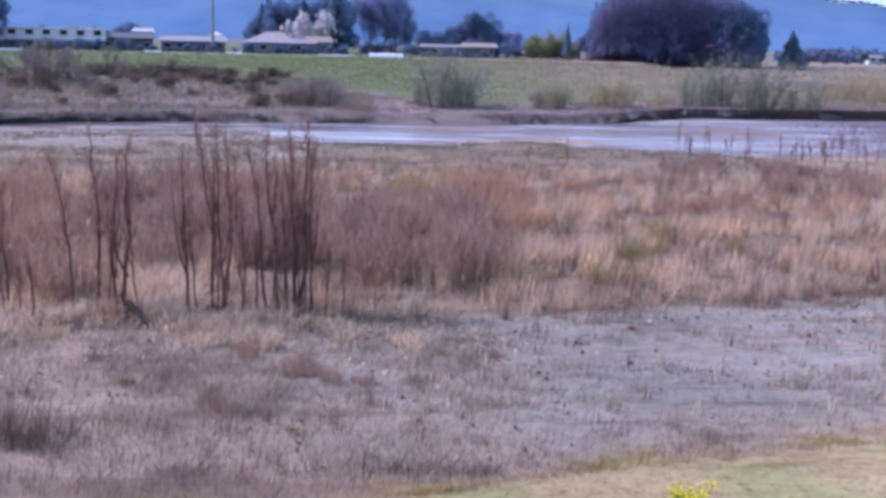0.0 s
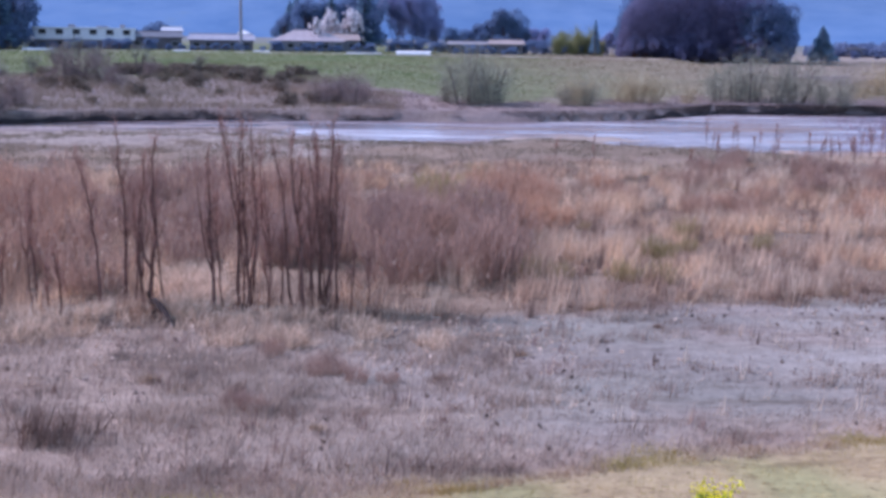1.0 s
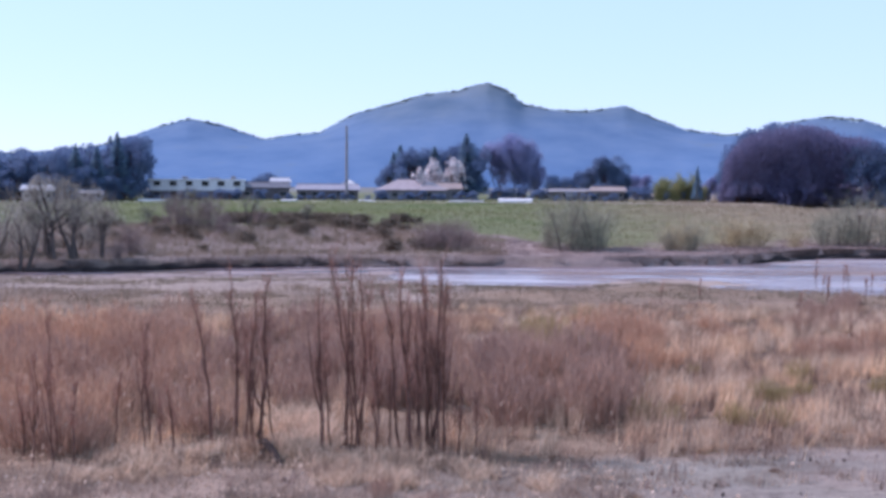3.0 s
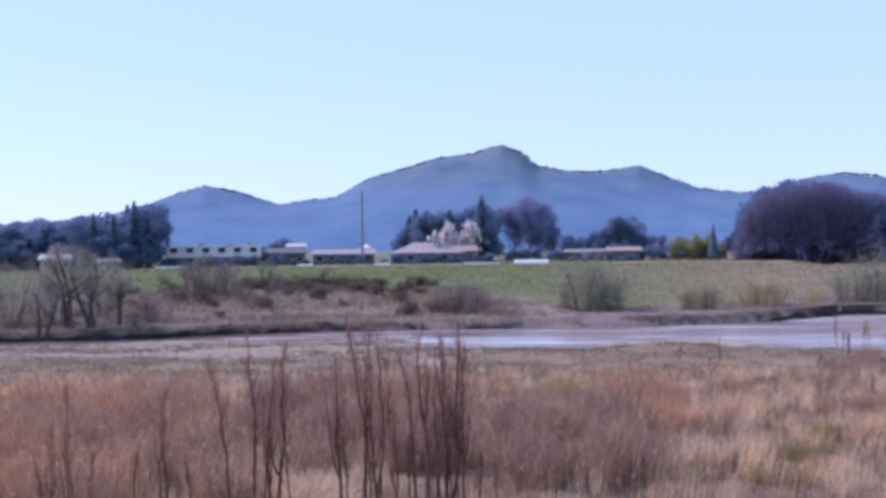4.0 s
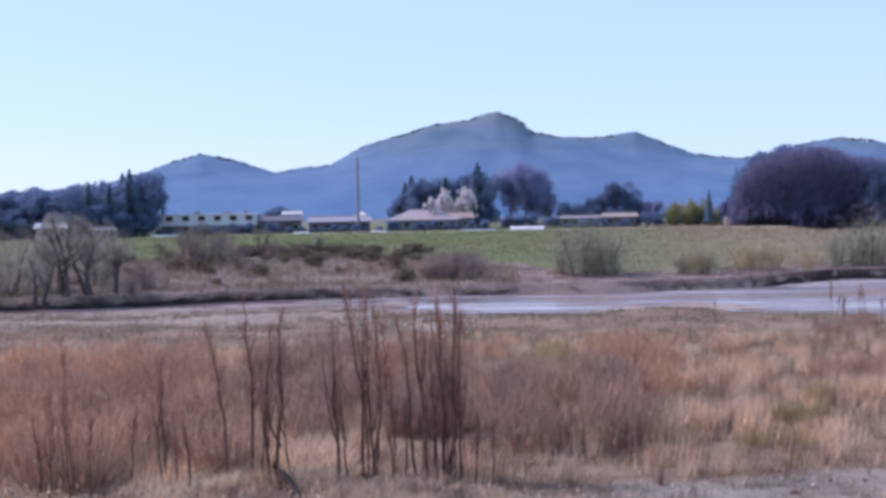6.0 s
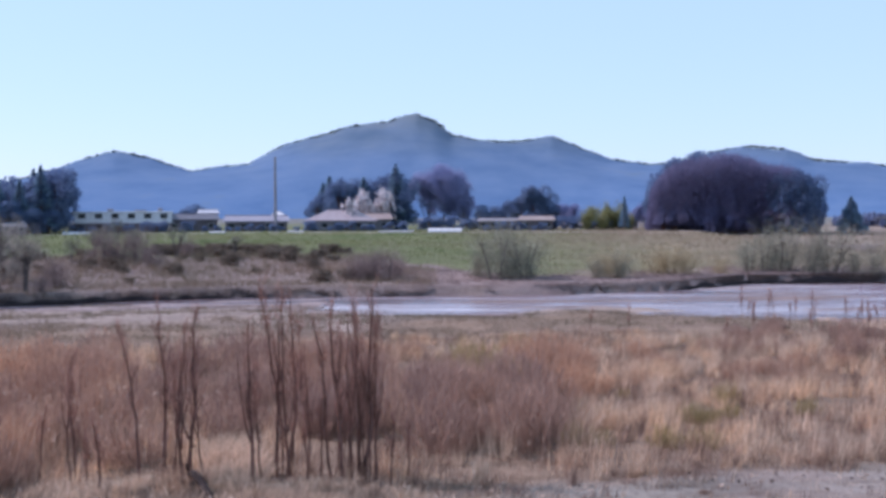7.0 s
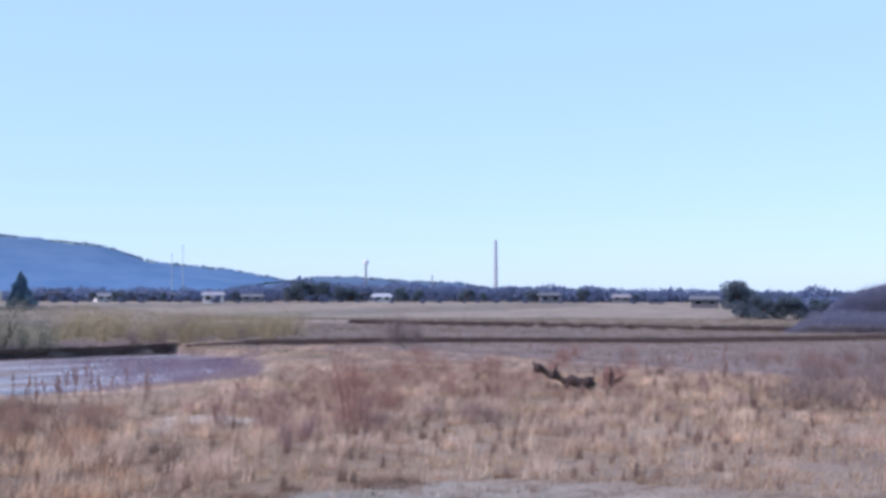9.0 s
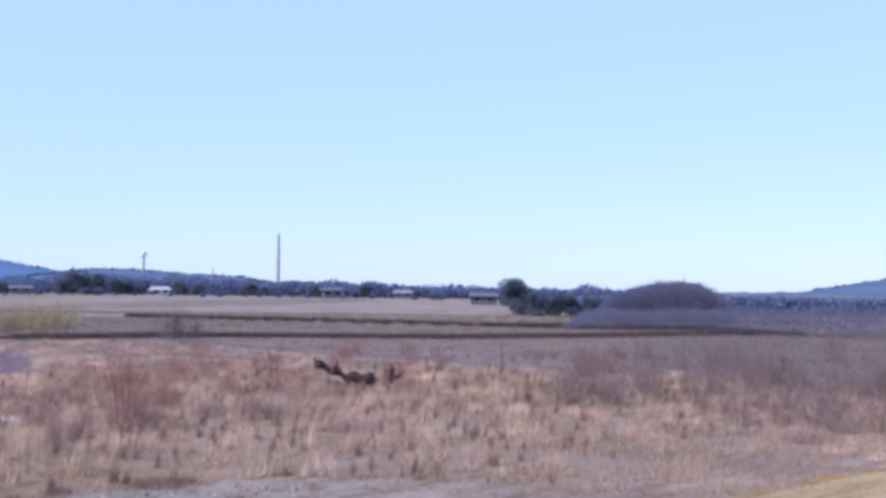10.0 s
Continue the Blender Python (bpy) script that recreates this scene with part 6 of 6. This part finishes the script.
x, y = scatter(rng, 130, -10, 0.5, 29.0, 31.4, lambda x, y: drift_all(x, y, 0.3, 95) > 0.0)
tagged(put("weed_clumps", soup("weed_clumps", sheaf(rng, x, y, 34, 0.34 + 0.1 * drift_all(x, y, 0.5, 96), 0.45, 0.024, 0.14), ROUGH)), "dark broken stems at the feet of the young trees", "weeds", kind="stuff")
x, y = scatter(rng, 700, -10.5, 1, 27.6, 30.8, lambda x, y: (drift_all(x, y, 0.25, 93) > -0.3) & ((np.abs(x + 5.8) > 1.1) | (y > 30.6)))
tagged(put("pale_tufts", soup("pale_tufts", sheaf(rng, x, y, 26, 0.36 + 0.2 * drift_all(x, y, 0.6, 94), 0.75, 0.026, 0.12), STRAW)), "pale straw grass round the young trees", "grass", kind="stuff")
x, y = scatter(rng, 900, -50, 20, 78, 112, lambda x, y: (y > 80) & (y < np.interp(x, NEAR_X, NEAR_Y) - 1) & (reach(x, y)[1] < 4))
tagged(put("flood_litter", soup("flood_litter", sheaf(rng, x, y, 8, 0.14, 0.9, 0.03, 0.15), ROUGH)), "dark flood litter on the sandy flat", "litter", kind="stuff")
y = rng.normal(size=340) * 1.7 + 33.2
x = rng.normal(size=340) * 0.5 - 0.175 * y
tagged(put("pale_tufts", soup("pale_tufts", sheaf(rng, x, y, 24, 0.5 + 0.25 * drift_all(x, y, 0.7, 98), 0.7, 0.026, 0.12), STRAW)), "pale straw grass in a gap of the reeds", "grass", kind="stuff")
x, y = scatter(rng, 1000, -16, -6.5, 30, 41, lambda x, y: reed_keep(x, y) & (drift_all(x, y, 0.2, 99) > -0.2))
tagged(put("pale_buds", soup("pale_buds", leaves(rng, np.stack([x, y, height(x, y) + rng.uniform(0.5, 1.7, len(x))], 1), rng.uniform(0.025, 0.055, len(x))), PLUME)), "pale fluffy buds on the willow shrubs", "buds", kind="stuff")
# dark stems put in as the shade below the reed front
x = rng.uniform(1, 33, 620)
y = np.interp(x, EDGE_X, EDGE_Y) + rng.normal(size=len(x)) * 0.45 + 0.5 * drift_all(x, x * 0, 0.3, 54)
k = drift_all(x, x * 0, 0.22, 55) > -0.15
tagged(put("edge_shade_reeds", soup("edge_shade_reeds", sheaf(rng, x[k], y[k], 30, 0.26 + 0.12 * drift_all(x[k], y[k], 0.5, 56), 0.5, 0.018, 0.2), UNDER)), "dark broken reeds that double as shade along the clearing's edge", "reeds", kind="stuff")
x, y = scatter(rng, 5200, -60, 4, 68, 108, lambda x, y: (y < np.interp(x, FAR_X, FAR_Y) - 6) & (reach(x, y)[1] > -27) & (drift_all(x * 0.3, y, 0.14, 97) > -0.1) & (reach(x, y)[0] > 66))
tagged(put("sand_weeds", soup("sand_weeds", sheaf(rng, x, y, 12, 0.26, 0.5, 0.028, 0.3), BANKSIDE)), "low olive weeds scattered on the sandy flat", "weeds", kind="stuff")
x = rng.uniform(-8, 60, 5200)
y = np.interp(x, TOE_X, TOE_Y) + np.abs(rng.normal(size=5200)) * (0.5 + 0.4 * drift_all(x, x * 0, 0.2, 58)) - 0.15
broken = drift_all(x, y, 0.35, 59) + 0.4 * rng.normal(size=5200)
for k, mat, label in ((broken > 0.35, LAWN, "olive rough grass along the levee toe"), ((broken < 0.1) & (broken > -0.6), LITTER, "brown rough grass along the levee toe")):
    tagged(put("verge_grass", soup("verge_grass", sheaf(rng, x[k], y[k], 12, 0.15, 0.55, 0.014, 0.1), mat)), label, "grass", kind="stuff")
# thin upright weeds and rows of low dark ones on the clearing
x, y = scatter(rng, 420, -9, 24, 18, 35, lambda x, y: (y > np.interp(x, TOE_X, TOE_Y) + 0.5) & (y < np.interp(x, EDGE_X, EDGE_Y) - 0.3))
for k, mat, label in ((x % 1 < 0.5, STRAW, "thin pale weed stalks standing on the clearing"), (x % 1 >= 0.5, DEADWEED, "thin dark weed stalks standing on the clearing")):
    tagged(put("weed_stalks", soup("weed_stalks", sheaf(rng, x[k], y[k], 5, 0.5, 0.12, 0.022, 0.08), mat)), label, "weeds", kind="stuff")
x = np.concatenate([rng.uniform(-3.5, 2.0, 46), rng.normal(size=40) * 0.45 - 6.2, rng.normal(size=14) * 0.5 + 6.5, rng.uniform(3, 9, 24)])
y = np.concatenate([19.45 + 0.12 * rng.normal(size=46), 21.0 + 0.35 * rng.normal(size=40), 26.0 + 0.1 * rng.normal(size=14), 29.3 + 0.25 * rng.normal(size=24) + 0.28 * (x[-24:] - 3)])
tagged(put("dark_weeds", soup("dark_weeds", sheaf(rng, x, y, 9, np.where(y < 21.9, 0.34, 0.2) + 0.5 * (np.hypot(x + 6.2, y - 21) < 1.2), 0.35, 0.022, 0.1), DEADWEED)), "low dark dead weeds on the clearing", "weeds", kind="stuff")
x, y = scatter(rng, 2600, -10, 30, 18, 36, lambda x, y: (y > np.interp(x, TOE_X, TOE_Y) + 0.5) & (y < np.interp(x, EDGE_X, EDGE_Y)) & (drift_all(x * 0.4, y * 2, 0.2, 60) > -0.1))
for k, mat, label in ((x % 1 < 0.45, PLUME, "pale dry scraps lying on the clearing"), (x % 1 >= 0.45, ROUGH, "dark scraps of wood lying on the clearing")):
    tagged(put("clearing_litter", soup("clearing_litter", leaves(rng, np.stack([x[k], y[k], height(x[k], y[k]) + 0.03], 1), rng.uniform(0.03, 0.09, int(k.sum()))), mat)), label, "litter", kind="stuff")
# dark blades added to thicken the dark line at the bank's edge
x = rng.uniform(-75, 66, 9000)
y = np.interp(x, FAR_X, FAR_Y) + rng.uniform(0.05, 0.4, 9000)
k = (np.abs(x - 6) > 15) | (drift_all(x, y, 0.1, 67) > -0.1)
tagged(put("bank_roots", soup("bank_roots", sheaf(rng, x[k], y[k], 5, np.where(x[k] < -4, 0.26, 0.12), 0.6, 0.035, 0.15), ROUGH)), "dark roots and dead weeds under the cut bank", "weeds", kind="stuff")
x, y = scatter(rng, 15000, 26, 70, 86, 138, lambda x, y: (reach(x, y)[1] > 17.5) & (reach(x, y)[1] < 29.5) & (rng.random(len(x)) < 0.6 * smooth(18, 28, reach(x, y)[1])) & (y < np.interp(x, FAR_X, FAR_Y) - 9 - 8 * smooth(22, 27, reach(x, y)[1])))
p = sheaf(rng, x, y, 7, 0.55 + 0.2 * drift_all(x, y, 0.12, 81), 0.3, 0.02, 0.3)
p[:, :, 2] += np.maximum(0, -0.9 - p[:, :1, 2])
tagged(put("shallow_reeds", soup("shallow_reeds", p, VIOLET)), "low violet-grey reeds standing in the shallows", "reeds", kind="stuff")
x = rng.uniform(10, 84, 11000)
x = x[rng.random(len(x)) < 0.25 + 0.75 * smooth(24, 36, x)]
y = np.where(x < 69, np.interp(x, FAR_X, FAR_Y) + 0.2, np.interp(x, STEP1_X, STEP1_Y) - 0.4) + rng.uniform(0.0, 0.7, len(x))
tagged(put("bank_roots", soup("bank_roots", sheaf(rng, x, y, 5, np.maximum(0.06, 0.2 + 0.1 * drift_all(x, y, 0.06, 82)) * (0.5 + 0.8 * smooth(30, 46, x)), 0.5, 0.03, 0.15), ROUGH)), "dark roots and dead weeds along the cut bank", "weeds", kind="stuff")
# dark blades added to thicken the painted shade lines of the steps
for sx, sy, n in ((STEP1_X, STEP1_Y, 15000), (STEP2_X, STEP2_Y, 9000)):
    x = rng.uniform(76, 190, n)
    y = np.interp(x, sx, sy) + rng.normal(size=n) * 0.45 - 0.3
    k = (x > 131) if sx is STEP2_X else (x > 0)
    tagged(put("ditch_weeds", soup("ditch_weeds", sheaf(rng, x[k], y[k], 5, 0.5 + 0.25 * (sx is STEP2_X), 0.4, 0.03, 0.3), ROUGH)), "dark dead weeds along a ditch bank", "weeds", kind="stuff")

# ---- single small things ----
# dark tussocks along the edge of the clearing
TUSSOCK = []
for i in range(4):
    r3 = np.random.default_rng(160 + i)
    n = 320
    q, rr = r3.uniform(0, 2 * math.pi, n), np.abs(r3.normal(size=n)) * 0.16
    base = np.stack([np.cos(q) * rr, np.sin(q) * rr, np.zeros(n) - 0.03], 1)
    way = np.stack([np.cos(q) * (0.1 + rr), np.sin(q) * (0.1 + rr), r3.uniform(0.15, 0.6, n)], 1)
    TUSSOCK.append(soup("tussock", slivers(r3, base, way, 0.018), LITTER if i % 2 else UNDER))
for i, (a, e, s) in enumerate([(19.98, -10.7, 1.1), (20.5, -10.75, 0.8), (14.42, -10.3, 0.9), (9.0, -12.3, 0.7), (8.0, -12.2, 0.6), (10.9, -12.0, 0.6), (41.2, -8.7, 0.8), (40.6, -8.75, 0.7), (1.8, -15.6, 0.7), (-4.2, -17.9, 0.5), (12.2, -13.0, 0.5), (38.3, -6.7, 0.7), (41.8, -6.3, 0.7), (44.0, -6.4, 0.7), (24.0, -9.6, 0.6), (47.2, -8.9, 0.8), (36.0, -9.2, 0.6), (5.8, -14.4, 0.5), (-8.0, -16.0, 0.6), (-12.0, -15.5, 0.7)]):
    x, y = there(a, EYE / math.tan(radians(-e)))
    ob = put("tussock", TUSSOCK[i % 4])
    ob.matrix_world = Matrix.LocRotScale((x, y, at(x, y)), Euler((0, 0, i * 1.3)), (s * 0.9, s * 0.7, s * 0.5))
    tagged(ob, "dark dry tussock on the clearing", "grass tuft", "dark tussocks")

# the broken stump that leans out from the young trees
x, y = -6.4, 30.7
ob = empty("stump", x, y, at(x, y) + 0.01, 0.0, 0.88)
v, f = tubes([[(Vector((-0.05, 0.1, -0.05)), 0.15), (Vector((0.02, 0.0, 0.32)), 0.13), (Vector((0.3, -0.6, 0.36)), 0.10), (Vector((0.6, -1.2, 0.22)), 0.12), (Vector((0.85, -1.7, 0.1)), 0.09), (Vector((1.0, -1.95, 0.02)), 0.04)]], 8)
put("trunk", mesh_of("trunk", v, f, STUMP_WOOD), ob)
for pts in ([(Vector((0.02, 0.0, 0.3)), 0.09), (Vector((-0.06, -0.06, 0.5)), 0.07), (Vector((-0.1, -0.1, 0.62)), 0.03)], [(Vector((0.35, -0.7, 0.32)), 0.05), (Vector((0.1, -1.0, 0.12)), 0.04), (Vector((0.0, -1.2, -0.03)), 0.02)]):
    v, f = tubes([pts], 6)
    put("branch", mesh_of("branch", v, f, STUMP_WOOD), ob)
tagged(ob, "short dark leaning stump in withered grass", "stump")

# driftwood left by a flood
x, y = there(43.7, 86)
ob = empty("driftwood", x, y, at(x, y) + 0.12, -44)
v, f = tubes([[(Vector((-2.1, 0, 1.65)), 0.2), (Vector((-1.85, 0, 1.5)), 0.38), (Vector((-1.4, 0.1, 1.35)), 0.2), (Vector((-1.0, 0.1, 1.0)), 0.22), (Vector((-0.7, 0, 1.1)), 0.42), (Vector((-0.3, 0, 0.85)), 0.2), (Vector((0.0, 0, 0.6)), 0.24), (Vector((0.5, 0, 0.7)), 0.4), (Vector((1.2, 0, 0.42)), 0.4), (Vector((1.7, 0, 0.55)), 0.46), (Vector((2.15, 0, 0.3)), 0.25)]], 9)
put("log", mesh_of("log", v, f, DRIFT), ob)
for pts in ([(Vector((-1.9, 0, 1.5)), 0.13), (Vector((-2.15, 0, 1.8)), 0.08), (Vector((-2.1, 0, 2.05)), 0.03)], [(Vector((-0.7, 0.1, 1.1)), 0.16), (Vector((-0.5, 0, 1.5)), 0.09), (Vector((-0.55, 0, 1.8)), 0.03)], [(Vector((0.3, 0, 0.7)), 0.2), (Vector((0.2, -0.2, 0.3)), 0.16), (Vector((0.3, -0.3, -0.25)), 0.12)]):
    v, f = tubes([pts], 6)
    put("branch", mesh_of("branch", v, f, DRIFT), ob)
for pts in ([(Vector((1.7, 0, 0.5)), 0.24), (Vector((2.1, 0.2, 0.9)), 0.1)], [(Vector((1.7, 0, 0.4)), 0.3), (Vector((2.0, -0.3, -0.05)), 0.16)]):
    v, f = tubes([pts], 6)
    put("root", mesh_of("root", v, f, DRIFT), ob)
tagged(ob, "dark fallen driftwood trunk lying in dry grass", "driftwood")
x, y = there(45.9, 87)
ob = empty("driftwood", x, y, at(x, y), -20)
v, f = tubes([[(Vector((-0.35, 0, -0.1)), 0.4), (Vector((-0.3, 0, 0.35)), 0.44), (Vector((-0.24, 0, 0.8)), 0.4), (Vector((-0.2, 0, 1.25)), 0.44), (Vector((-0.1, 0, 1.5)), 0.3), (Vector((0.0, 0, 1.56)), 0.1)]], 7)
put("log", mesh_of("log", v, f, BARK), ob)
v, f = tubes([[(Vector((-0.1, 0, 0.5)), 0.2), (Vector((0.5, 0, 0.65)), 0.17), (Vector((0.9, 0, 0.95)), 0.12), (Vector((1.0, 0, 1.15)), 0.05)]], 6)
put("branch", mesh_of("branch", v, f, BARK), ob)
tagged(ob, "brown upright driftwood stub standing in dry grass", "driftwood")

# the rape plant at the levee's foot
x, y = there(15.2, 17.5)
ob = empty("rape_plant", x, y, at(x, y) - 0.02)
r4 = np.random.default_rng(170)
st = [[(Vector((0, 0, 0)), 0.012), (Vector((c * 0.5, s * 0.5, h * 0.6)), 0.009), (Vector((c, s, h)), 0.005)] for c, s, h in [(r4.normal() * 0.14, r4.normal() * 0.14, r4.uniform(0.3, 0.5)) for _ in range(14)]]
v, f = tubes(st, 5)
tagged(put("stalkwork", mesh_of("stalkwork", v, f, RAPE_LEAF), ob), kind="stuff")
n = 260
k = r4.integers(0, 14, n)
lp = np.array([tuple(st[i][0][0].lerp(st[i][2][0], r4.uniform(0.05, 0.8))) for i in k]) + r4.normal(size=(n, 3)) * 0.06
tagged(put("foliage", soup("foliage", leaves(r4, lp, 0.07), RAPE_LEAF), ob), kind="stuff")
n = 420
k = r4.integers(0, 14, n)
bp = np.array([tuple(st[i][2][0]) for i in k]) + r4.normal(size=(n, 3)) * np.array([0.06, 0.06, 0.05])
tagged(put("blossom", soup("blossom", leaves(r4, bp, 0.028), RAPE), ob), kind="stuff")
tagged(ob, "bright yellow flowering rape plant at the levee foot", "flower")
